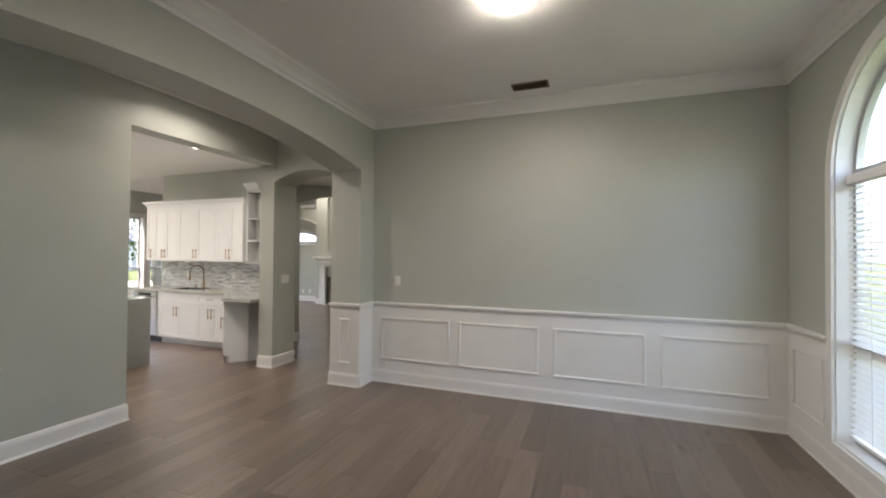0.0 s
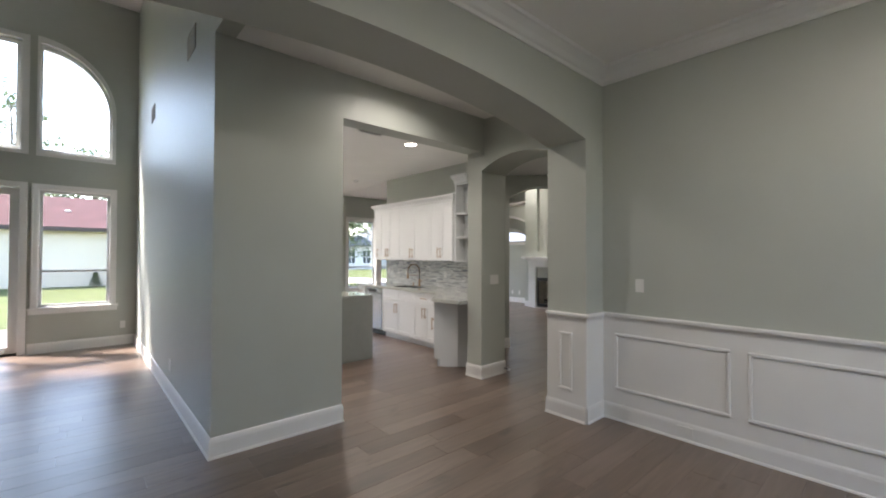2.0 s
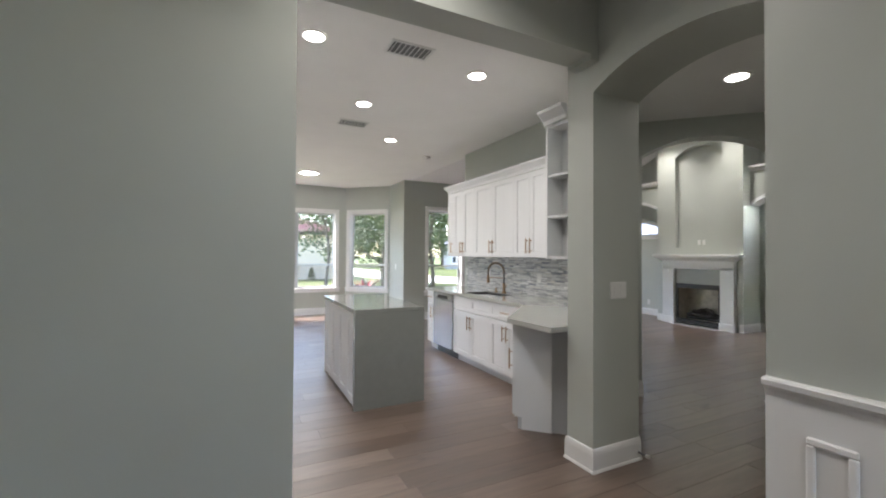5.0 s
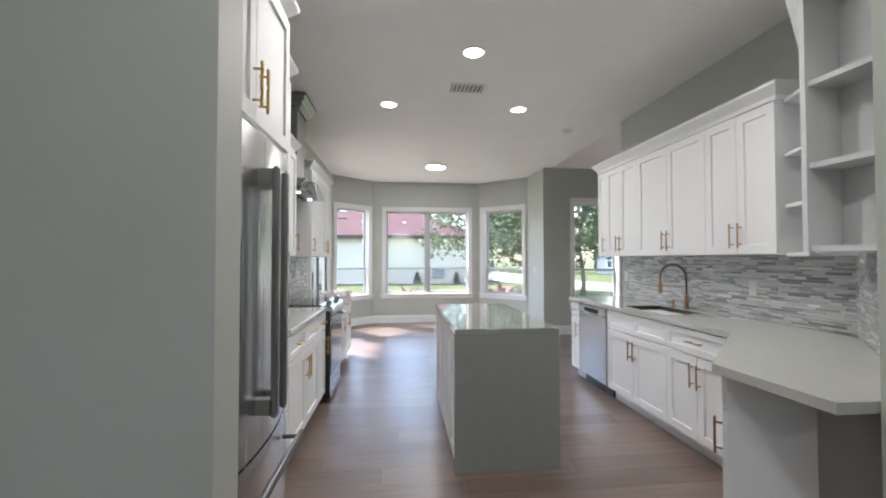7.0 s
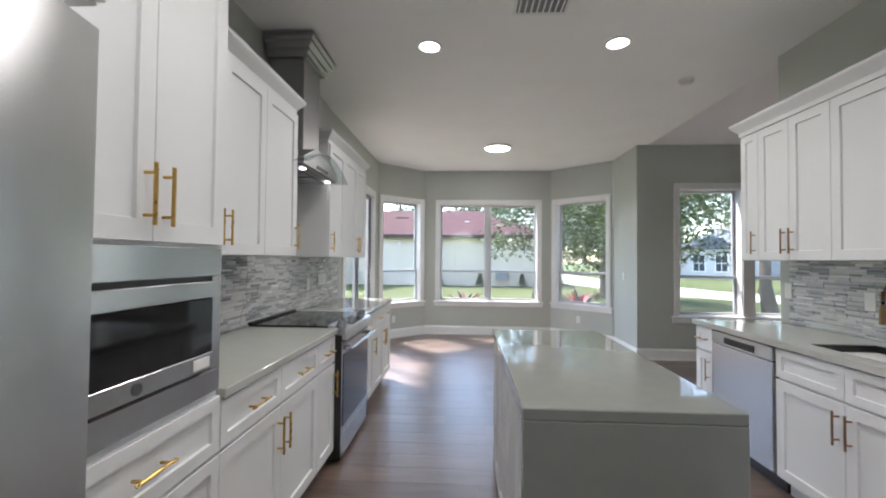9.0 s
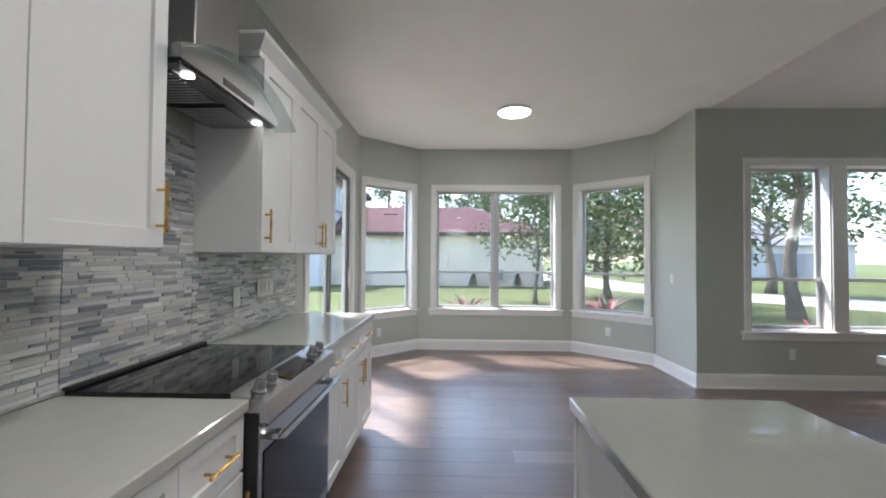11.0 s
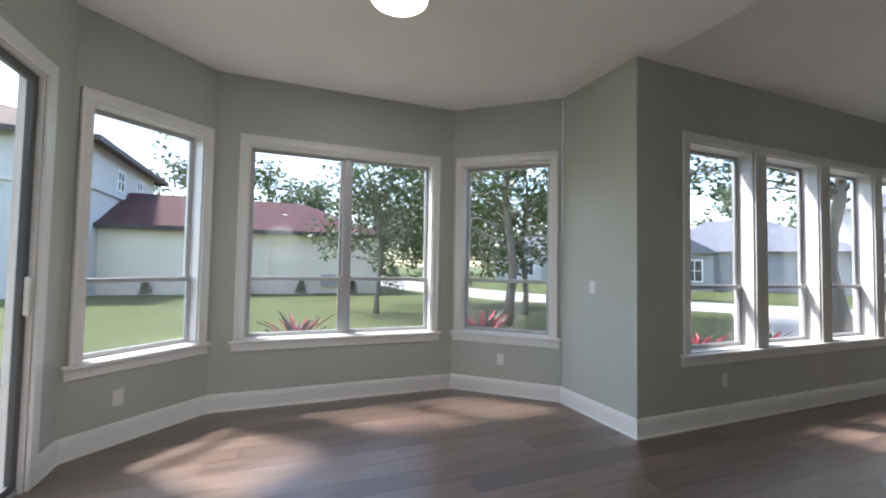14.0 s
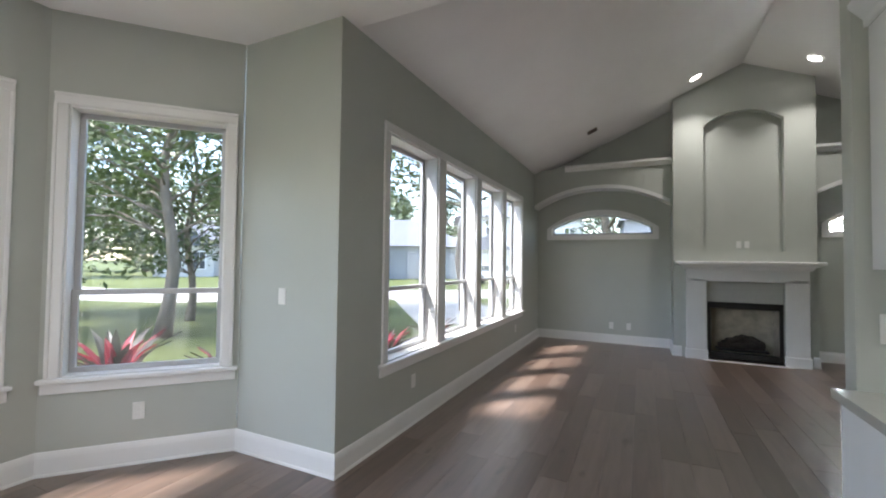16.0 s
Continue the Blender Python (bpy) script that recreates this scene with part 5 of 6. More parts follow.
# ---- vents, plates and small fixtures ----
def vent(at, rot, w, h, label, n=8, metal=None):
    r = thing("ceiling_vent" if rot == 0 else "wall_vent", label, "vent", at=at)
    r.rotation_euler = rot if rot else (0, 0, 0)
    b = bmesh.new()
    f = 0.022
    for q in ((-w / 2, w / 2, -h / 2, -h / 2 + f), (-w / 2, w / 2, h / 2 - f, h / 2), (-w / 2, -w / 2 + f, -h / 2 + f, h / 2 - f), (w / 2 - f, w / 2, -h / 2 + f, h / 2 - f)):
        bx(q[0], q[1], q[2], q[3], -0.010, -0.001, 0.003, b)
    part("frame", b, metal or M_TRIM, r)
    part("backing", bx(-w / 2 + f, w / 2 - f, -h / 2 + f, h / 2 - f, -0.003, -0.001), M_BLACKP if metal else M_DARKSTEEL, r)
    sl = bx(-w / 2 + f, w / 2 - f, -0.008, 0.008, -0.001, 0.001)
    sl.transform(Matrix.Rotation(radians(35), 4, "X"))
    s0 = part("slat", sl, metal or M_TRIM, r)
    for k in range(n):
        o = s0 if k == 0 else s0.copy()
        if k:
            scene.collection.objects.link(o)
            o.parent = r
        o.location = (0, -h / 2 + f + (h - 2 * f) * (k + 0.5) / n, -0.0075)
    return r


for at in ((-5.0, 3.70, H_K), (-7.0, 3.75, H_K)):
    v = vent(at, 0, 0.22, 0.36, "white louvred ceiling air vent")
vent((-0.50, 4.27, H_D), 0, 0.36, 0.17, "bronze louvred ceiling air vent", metal=M_VENT)
for at, w, h in (((-4.78, 1.69, 3.38), 0.34, 0.22), ((-7.27, 1.69, 3.38), 0.30, 0.2)):
    vent(at, (radians(-90), 0, 0), w, h, "bronze louvred air vent high on the foyer wall", metal=M_VENT)
vent((-9.25, 10.43, H_K + (ZR - H_K) / (XR - X_FAM) * 1.08 - 0.001), (0, -math.atan((ZR - H_K) / (XR - X_FAM)), 0), 0.16, 0.16, "small bronze vent on the sloped ceiling", 5, metal=M_VENT)
sm = thing("smoke_detector", "round white smoke detector on the ceiling", "detector", at=(-8.19, 5.27, H_K - 0.001))
part("base", lathe([(0.0, 0.0), (0.065, 0.0), (0.065, -0.012), (0.0, -0.012)], 24), M_PLATE, sm)
part("cover", lathe([(0.058, -0.012), (0.05, -0.032), (0.03, -0.038), (0.0, -0.038)], 24), M_PLATE, sm, smooth=True)


def plate(at, face, kind="outlet", gang=1, tall=False):
    """Wall plate; face is the yaw of its outward normal measured from -y."""
    r = thing("light_switch" if kind == "switch" else "power_outlet", "white %s plate on the wall" % ("rocker switch" if kind == "switch" else "power outlet"), "switch" if kind == "switch" else "outlet", at=at, rz=face)
    w = 0.072 * gang + (0.012 if gang > 1 else 0)
    part("plate", bx(-w / 2, w / 2, -0.007, -0.0005, -0.058, 0.058, 0.003), M_PLATE, r)
    for k in range(gang):
        cx = (k - (gang - 1) / 2) * 0.06
        if kind == "switch":
            part("rocker", bx(cx - 0.016, cx + 0.016, -0.011, -0.007, -0.033, 0.033, 0.002), M_PLATE, r)
        else:
            for dz in (-0.02, 0.02):
                part("socket", bx(cx - 0.016, cx + 0.016, -0.0095, -0.007, dz - 0.014, dz + 0.014, 0.003), M_PLATE, r)
    return r


plate((-2.12, 4.64, 1.23), 0, "switch")
plate((-3.985, 4.84, 1.19), 90, "switch", 2)
plate((-10.82, 5.70, 1.15), 0, "switch")
plate((-5.70, 1.69, 0.33), 0, "outlet")
plate((X_FAM, 6.71, 0.37), 90, "outlet")
plate((X_FAM, 9.9, 0.37), 90, "outlet")
plate((-9.03, Y_FAR, 0.31), 0, "outlet")
plate((-8.75, Y_FAR, 0.31), 0, "outlet")
plate((-11.657, 5.241, 0.36), 47.5, "outlet")
plate((-11.549, 2.021, 0.33), 133.8, "outlet")
plate((X_FW, 1.52, 0.33), 90, "outlet")
plate((-8.18, 1.785, 1.14), 180, "switch")
plate((-8.55, 1.785, 1.17), 180, "switch", 3)
plate((-7.67, Y_N - 0.012, 1.17), 0, "outlet")
plate((-7.03, Y_N - 0.012, 1.15), 0, "outlet")
plate((-5.92, Y_N - 0.012, 1.15), 0, "outlet")
for xx in (-1.76, 1.53):
    r = thing("baseboard_outlet", "white outlet plate set in the baseboard", "outlet", at=(xx, 4.62, 0.085))
    part("plate", bx(-0.058, 0.058, -0.006, -0.0005, -0.035, 0.035, 0.002), M_PLATE, r)
    for dx in (-0.02, 0.02):
        part("socket", bx(dx - 0.014, dx + 0.014, -0.008, -0.006, -0.016, 0.016, 0.002), M_PLATE, r)
ds = thing("door_stop", "small spring door stop with a white tip on the baseboard", "door stop", at=(-3.965, 5.02, 0.06))
part("spring", tube([(0.0, 0, 0), (0.06, 0, 0)], 0.008, 8), M_DARKSTEEL, ds)
part("tip", tube([(0.06, 0, 0), (0.085, 0, 0)], 0.012, 10), M_PLATE, ds)
cn = thing("outlet_cover", "two small white outlet covers in the niche", "outlet", at=(-7.21, Y_CHIM + 0.1, 1.71))
part("plate", bx(-0.06, 0.0, -0.006, -0.0005, -0.05, 0.05, 0.002), M_PLATE, cn)
part("plate", bx(0.04, 0.10, -0.006, -0.0005, -0.05, 0.05, 0.002), M_PLATE, cn)


# ---- outdoors ----
def two_tone(name, a, c, scale, rough=0.9, bump=0.0, bscale=30, fine=60.0):
    """Two-scale noise colour for grass, roofs, stucco and paving."""
    m = bpy.data.materials.new(name)
    m.use_nodes = True
    nt = m.node_tree
    b = nt.nodes["Principled BSDF"]
    b.inputs["Roughness"].default_value = rough
    b.inputs["Specular IOR Level"].default_value = 0.2
    tc = nt.nodes.new("ShaderNodeTexCoord")
    n1, n2 = nt.nodes.new("ShaderNodeTexNoise"), nt.nodes.new("ShaderNodeTexNoise")
    n1.inputs["Scale"].default_value, n1.inputs["Detail"].default_value = scale, 5
    n2.inputs["Scale"].default_value, n2.inputs["Detail"].default_value = fine, 3
    for n in (n1, n2):
        nt.links.new(tc.outputs["Object"], n.inputs["Vector"])
    mx = nt.nodes.new("ShaderNodeMath")
    mx.operation = "MULTIPLY_ADD"
    mx.inputs[1].default_value = 0.45
    nt.links.new(n2.outputs[0], mx.inputs[0])
    h = nt.nodes.new("ShaderNodeMath")
    h.operation, h.inputs[1].default_value = "MULTIPLY", 0.55
    nt.links.new(n1.outputs[0], h.inputs[0])
    nt.links.new(h.outputs[0], mx.inputs[2])
    r = nt.nodes.new("ShaderNodeValToRGB")
    r.color_ramp.elements[0].position, r.color_ramp.elements[1].position = 0.36, 0.64
    r.color_ramp.elements[0].color, r.color_ramp.elements[1].color = (*a, 1), (*c, 1)
    nt.links.new(mx.outputs[0], r.inputs[0])
    nt.links.new(r.outputs[0], b.inputs["Base Color"])
    if bump:
        bp = nt.nodes.new("ShaderNodeBump")
        bp.inputs["Strength"].default_value, bp.inputs["Distance"].default_value = bump, 0.02
        nt.links.new(n2.outputs[0], bp.inputs["Height"])
        nt.links.new(bp.outputs[0], b.inputs["Normal"])
    return m


GZ = -0.28
M_GRASS = two_tone("lawn_grass", (0.058, 0.078, 0.026), (0.108, 0.128, 0.048), 0.35, bump=0.8, fine=25)
M_ROAD = two_tone("pale_concrete", (0.36, 0.35, 0.33), (0.46, 0.45, 0.43), 0.6)
M_STUCCO = two_tone("cream_stucco", (0.70, 0.60, 0.48), (0.79, 0.69, 0.57), 0.5, bump=0.3, fine=90)
M_WHITEST = two_tone("white_stucco", (0.55, 0.54, 0.52), (0.62, 0.61, 0.59), 0.5)
M_ROOF = two_tone("maroon_shingle", (0.052, 0.024, 0.026), (0.105, 0.052, 0.055), 2.0, bump=0.6, fine=9)
M_ROOFB = two_tone("brown_roof", (0.10, 0.075, 0.06), (0.17, 0.13, 0.11), 2.0, fine=9)
M_ROOFG = two_tone("slate_roof", (0.11, 0.12, 0.14), (0.19, 0.20, 0.23), 2.0, fine=9)
M_FASCIA = mat("brown_fascia", (0.06, 0.04, 0.035), 0.6, grain=0.1)
M_GREYH = two_tone("grey_siding", (0.30, 0.30, 0.31), (0.37, 0.37, 0.38), 0.7)
M_HGLASS = mat("house_window_glass", (0.05, 0.06, 0.07), 0.08, spec=0.8)
M_BARK = mat("grey_bark", (0.17, 0.145, 0.12), 0.9, grain=0.35, scale=5, stretch=(3, 3, 0.6), bump=0.8, bscale=14)
M_MULCH = two_tone("brown_mulch", (0.05, 0.03, 0.02), (0.11, 0.07, 0.045), 3.0, bump=0.8)


def leaf_mat(name, a, c, trans=0.25):
    m = bpy.data.materials.new(name)
    m.use_nodes = True
    nt = m.node_tree
    b = nt.nodes["Principled BSDF"]
    b.inputs["Roughness"].default_value = 0.5
    ge = nt.nodes.new("ShaderNodeNewGeometry")
    r = nt.nodes.new("ShaderNodeValToRGB")
    r.color_ramp.elements[0].color, r.color_ramp.elements[1].color = (*a, 1), (*c, 1)
    nt.links.new(ge.outputs["Random Per Island"], r.inputs[0])
    nt.links.new(r.outputs[0], b.inputs["Base Color"])
    tl = nt.nodes.new("ShaderNodeBsdfTranslucent")
    nt.links.new(r.outputs[0], tl.inputs[0])
    mx = nt.nodes.new("ShaderNodeMixShader")
    mx.inputs[0].default_value = trans
    nt.links.new(b.outputs[0], mx.inputs[1])
    nt.links.new(tl.outputs[0], mx.inputs[2])
    nt.links.new(mx.outputs[0], nt.nodes["Material Output"].inputs["Surface"])
    return m


M_LEAF = leaf_mat("oak_leaf", (0.035, 0.060, 0.018), (0.095, 0.135, 0.045))
M_LEAFP = leaf_mat("pale_leaf", (0.06, 0.09, 0.04), (0.14, 0.18, 0.10))
M_RED = leaf_mat("red_bract", (0.22, 0.025, 0.045), (0.55, 0.09, 0.12))
M_DARKLEAF = leaf_mat("dark_strap_leaf", (0.03, 0.04, 0.03), (0.10, 0.08, 0.07))

setting("ground", bx(-260, 220, -220, 260, GZ - 0.5, GZ), M_GRASS, "mown green lawn", "ground")
ROAD = [(-140, 12.5), (-46, 12.5), (-34, 13.0), (-26, 15.2), (-19, 21.5), (-10, 29), (8, 38), (120, 70)]
setting("road", sweep(ROAD, [(-2.6, -0.02), (2.6, -0.02), (2.6, 0.012), (-2.6, 0.012)], 1, GZ), M_ROAD, "pale concrete street", "road")
setting("pavement", sweep([(-12.5, 14.0), (-16, 18.5), (-18.2, 21.6)], [(-1.6, -0.02), (1.6, -0.02), (1.6, 0.018), (-1.6, 0.018)], 1, GZ), M_ROAD, "pale concrete driveway", "pavement")
bed = prism([(-12.25, 2.2), (-13.3, 2.3), (-13.5, 4.9), (-12.2, 6.5), (-12.0, 11.0), (-10.55, 11.0), (-10.55, 5.95), (-11.3, 5.95), (-12.25, 4.95)], GZ - 0.05, GZ + 0.03)
setting("ground_bed", bed, M_MULCH, "brown mulch planting bed along the wall", "ground")


def hip_roof(x0, x1, y0, y1, z, h, over=0.45, thick=0.18):
    x0, x1, y0, y1 = x0 - over, x1 + over, y0 - over, y1 + over
    b = bmesh.new()
    w, d = x1 - x0, y1 - y0
    if w > d:
        ra, rb = (x0 + d / 2, (y0 + y1) / 2), (x1 - d / 2, (y0 + y1) / 2)
    else:
        ra, rb = ((x0 + x1) / 2, y0 + w / 2), ((x0 + x1) / 2, y1 - w / 2)
    lo = [b.verts.new((x, y, z)) for x, y in ((x0, y0), (x1, y0), (x1, y1), (x0, y1))]
    a, c = b.verts.new((*ra, z + h)), b.verts.new((*rb, z + h))
    if w > d:
        fs = ((lo[0], lo[1], c, a), (lo[1], lo[2], c), (lo[2], lo[3], a, c), (lo[3], lo[0], a))
    else:
        fs = ((lo[0], lo[1], a), (lo[1], lo[2], c, a), (lo[2], lo[3], c), (lo[3], lo[0], a, c))
    for f in fs:
        b.faces.new(f)
    b.faces.new(lo)
    return b


def house_window(parent, x, y, z, w, h, face):
    """Window on a facade; face: the outward yaw in degrees (0 looks to +x)."""
    m = Matrix.Translation((x, y, z)) @ Matrix.Rotation(radians(face), 4, "Z")
    b = bmesh.new()
    for q in ((-w / 2 - 0.1, w / 2 + 0.1, h / 2, h / 2 + 0.1), (-w / 2 - 0.1, w / 2 + 0.1, -h / 2 - 0.1, -h / 2), (-w / 2 - 0.1, -w / 2, -h / 2, h / 2), (w / 2, w / 2 + 0.1, -h / 2, h / 2), (-0.03, 0.03, -h / 2, h / 2), (-w / 2, w / 2, -0.03, 0.03)):
        bx(0.0, 0.07, q[0], q[1], q[2], q[3], 0, b)
    b.transform(m)
    wf = part("window", b, M_TRIM, parent)
    g = bx(0.0, 0.03, -w / 2, w / 2, -h / 2, h / 2)
    g.transform(m)
    part("pane", g, M_HGLASS, wf)


nb = thing("house", "cream stucco neighbour house with a maroon shingle hip roof", "house", at=(-34, 0, GZ))
part("wall", bx(-4.5, 3.5, -8.6, 8.4, 0, 3.15), M_STUCCO, nb)
part("roof", hip_roof(-4.5, 3.5, -8.6, 8.4, 3.15, 2.05), M_ROOF, nb, "maroon shingles")
part("fascia", sweep([(-4.95, -9.05), (3.95, -9.05), (3.95, 8.85), (-4.95, 8.85), (-4.95, -9.05)], [(0, 0), (0.05, 0), (0.05, 0.22), (0, 0.22)], -1, 2.98), M_FASCIA, nb, "dark brown fascia board")
part("soffit_light", bx(3.5, 3.62, -1.0, -0.85, 2.55, 2.75, 0.01), M_PLATE, nb)
part("downpipe", bx(3.5, 3.58, 2.6, 2.68, 0.0, 3.0, 0.01), M_STUCCO, nb)
for yy in (0.5, 3.4):
    part("roof_vent", lathe([(0.12, 0.0), (0.12, 0.25), (0.18, 0.28), (0.0, 0.34)], 12), M_PLATE, nb).location = (1.6, yy, 3.95)
part("chimney_cap", bx(0.4, 1.0, -1.6, -0.7, 4.3, 4.62, 0.03), M_FASCIA, nb)
part("utility_box", bx(3.5, 3.75, 5.2, 6.0, 0.4, 1.0, 0.02), M_GREYH, nb, "grey meter box")
tb = thing("house", "white two-storey house with a brown hip roof", "house", at=(-38, -12, GZ))
part("wall", bx(-1, 9.0, -8, 7.6, 0, 6.6), M_WHITEST, tb)
part("roof", hip_roof(-1, 9.0, -8, 7.6, 6.6, 2.4, 0.6), M_ROOFB, tb, "brown roof")
part("fascia", sweep([(-1.6, -8.6), (9.6, -8.6), (9.6, 8.2), (-1.6, 8.2), (-1.6, -8.6)], [(0, 0), (0.05, 0), (0.05, 0.25), (0, 0.25)], -1, 6.42), M_FASCIA, tb)
part("band", bx(9.0, 9.12, -8, 7.6, 4.6, 4.85, 0.02), M_WHITEST, tb, "white moulded band")
for yy in (-5.5, -1.0, 3.5):
    house_window(tb, 9.0, yy, 1.9, 1.1, 1.4, 0)
    house_window(tb, 9.0, yy, 5.6, 0.9, 1.0, 0)
for xx in (2.0, 5.0):
    house_window(tb, xx, 7.6, 5.5, 0.8, 0.9, 90)
part("band", bx(-1, 9.0, 7.6, 7.72, 4.6, 4.85, 0.02), M_WHITEST, tb, "white moulded band")


def far_house(at, rz, label, wall, roof, w, d, h, rh, two=False):
    r = thing("house", label, "house", "far houses over the street", at=(*at, GZ), rz=rz)
    part("wall", bx(-w / 2, w / 2, -d / 2, d / 2, 0, h), wall, r)
    part("roof", hip_roof(-w / 2, w / 2, -d / 2, d / 2, h, rh, 0.5), roof, r)
    # porch gable and garage
    b = bmesh.new()
    bx(-w / 2 + 0.6, -w / 2 + 4.6, -d / 2 - 1.6, -d / 2 - 0.01, 0, 2.8, 0, b)
    part("wing", b, wall, r)
    b = bmesh.new()
    x0, x1, y0, y1 = -w / 2 + 0.2, -w / 2 + 5.0, -d / 2 - 2.0, -d / 2 + 1.0
    v = [b.verts.new(p) for p in ((x0, y0, 2.8), (x1, y0, 2.8), ((x0 + x1) / 2, y0, 4.2), (x0, y1, 2.8), (x1, y1, 2.8), ((x0 + x1) / 2, y1, 4.2))]
    for f in ((0, 1, 2), (3, 5, 4), (0, 2, 5, 3), (1, 4, 5, 2), (0, 3, 4, 1)):
        b.faces.new([v[k] for k in f])
    part("gable_roof", b, roof, r)
    part("garage_door", bx(0.6, 4.4, -d / 2 - 0.06, -d / 2 - 0.005, 0.05, 2.3, 0.02), M_GREYH, r, "grey panelled garage door")
    for xx in (-w / 2 + 1.6, -w / 2 + 3.4):
        house_window(r, xx, -d / 2 - 1.61, 1.5, 0.9, 1.5, -90)
    if two:
        for xx in (-w / 4, w / 5, w / 2.6):
            house_window(r, xx, -d / 2 - 0.01, 4.3, 0.9, 1.4, -90)
    return r


far_house((-31, 39), 38, "grey one-storey house with a slate hip roof", M_GREYH, M_ROOFG, 13, 9, 3.0, 2.8)
far_house((-21, 47), 25, "white two-storey house with a slate roof", M_WHITEST, M_ROOFG, 12, 9, 6.0, 2.4, True)
far_house((-48, 33), 60, "white house with a slate hip roof", M_WHITEST, M_ROOFG, 13, 9, 3.0, 2.6)
far_house((-4, 52), 5, "grey house with a slate hip roof", M_GREYH, M_ROOFG, 13, 9, 5.8, 2.4, True)

# parked car
car = thing("car", "white parked hatchback on the street", "car", at=(-18.6, 33.5, GZ + 0.02), rz=35)
b = bmesh.new()
M_CARP = mat("white_car_paint", (0.75, 0.76, 0.78), 0.2, coat=0.6)
prof = [(-2.1, 0.35), (2.1, 0.35), (2.15, 0.7), (1.9, 0.85), (1.0, 0.95), (0.35, 1.42), (-1.3, 1.48), (-1.95, 1.0), (-2.12, 0.8)]
v0 = [b.verts.new((x, -0.85, z)) for x, z in prof]
v1 = [b.verts.new((x, 0.85, z)) for x, z in prof]
b.faces.new(v0)
b.faces.new(v1)
for k in range(len(prof)):
    b.faces.new((v0[k], v0[(k + 1) % 9], v1[(k + 1) % 9], v1[k]))
bmesh.ops.recalc_face_normals(b, faces=b.faces)
bmesh.ops.bevel(b, geom=b.edges[:], offset=0.06, segments=2, affect="EDGES", clamp_overlap=True)
part("body", b, M_CARP, car)
for sy in (-0.86, 0.86):
    part("side_window", prism([(-1.6, -0.006), (0.75, -0.006), (0.3, 0.006), (-1.2, 0.006)], 1.0, 1.36), M_HGLASS, car).location = (0, sy, 0)
for sx in (-1.3, 1.3):
    for sy in (-0.78, 0.78):
        wl = lathe([(0.0, -0.1), (0.2, -0.1), (0.33, -0.08), (0.34, 0.0), (0.33, 0.08), (0.2, 0.1), (0.0, 0.1)], 20)
        wl.transform(Matrix.Translation((sx, sy, 0.33)) @ Matrix.Rotation(radians(90), 4, "X"))
        part("wheel", wl, M_BLACKP, car)


def leaves(bm, centre, radius, count, size, rng, flat=0.75):
    c = Vector(centre)
    for _ in range(count):
        while True:
            p = Vector((rng.uniform(-1, 1), rng.uniform(-1, 1), rng.uniform(-1, 1)))
            if p.length < 1:
                break
        p = c + Vector((p.x * radius, p.y * radius, p.z * radius * flat))
        a = Vector((rng.gauss(0, 1), rng.gauss(0, 1), rng.gauss(0, 0.6))).normalized()
        d = a.cross(Vector((rng.gauss(0, 1), rng.gauss(0, 1), rng.gauss(0, 1)))).normalized()
        s = size * rng.uniform(0.6, 1.4)
        v = [bm.verts.new(p + q) for q in (-a * s, -d * s * 0.42, a * s, d * s * 0.42)]
        bm.faces.new(v)


def tree(at, height, crown_r, trunk_r, seed, label, first=0.4, clumps=26, per=70, leaf=0.085, material=None, lean=0.0):
    rng = random.Random(seed)
    r = thing("tree", label, "tree", at=(at[0], at[1], GZ))
    n = 9
    axis = [Vector((lean * height * (i / n) ** 1.5 + 0.06 * height * 0.25 * math.sin(i * 1.3 + seed), 0.04 * height * 0.25 * math.cos(i * 1.1 + seed), height * 0.86 * i / n)) for i in range(n + 1)]
    b = tube(axis, [trunk_r * (1.35 if i == 0 else 1.0) * (1 - 0.85 * i / n) + 0.012 for i in range(n + 1)], 10)
    crown = bmesh.new()
    for k in range(clumps):
        t = rng.uniform(first, 0.98)
        base = axis[int(t * n)].lerp(axis[min(n, int(t * n) + 1)], t * n - int(t * n))
        ang = rng.uniform(0, 2 * math.pi)
        reach = crown_r * rng.uniform(0.35, 1.0) * (1.0 - 0.65 * max(0, t - 0.6) / 0.4)
        tip = base + Vector((math.cos(ang) * reach, math.sin(ang) * reach, rng.uniform(0.1, 0.45) * crown_r))
        mid = base.lerp(tip, 0.5) + Vector((0, 0, 0.08 * crown_r))
        tube([base, mid, tip], [trunk_r * 0.30 * (1 - 0.5 * t), trunk_r * 0.18, 0.008], 6, b)
        leaves(crown, tip, crown_r * rng.uniform(0.22, 0.36), per, leaf, rng)
        leaves(crown, mid, crown_r * rng.uniform(0.18, 0.26), per // 3, leaf, rng)
    part("trunk", b, M_BARK, r, smooth=True)
    part("crown", crown, material or M_LEAF, r, "green leafy crown")
    return r


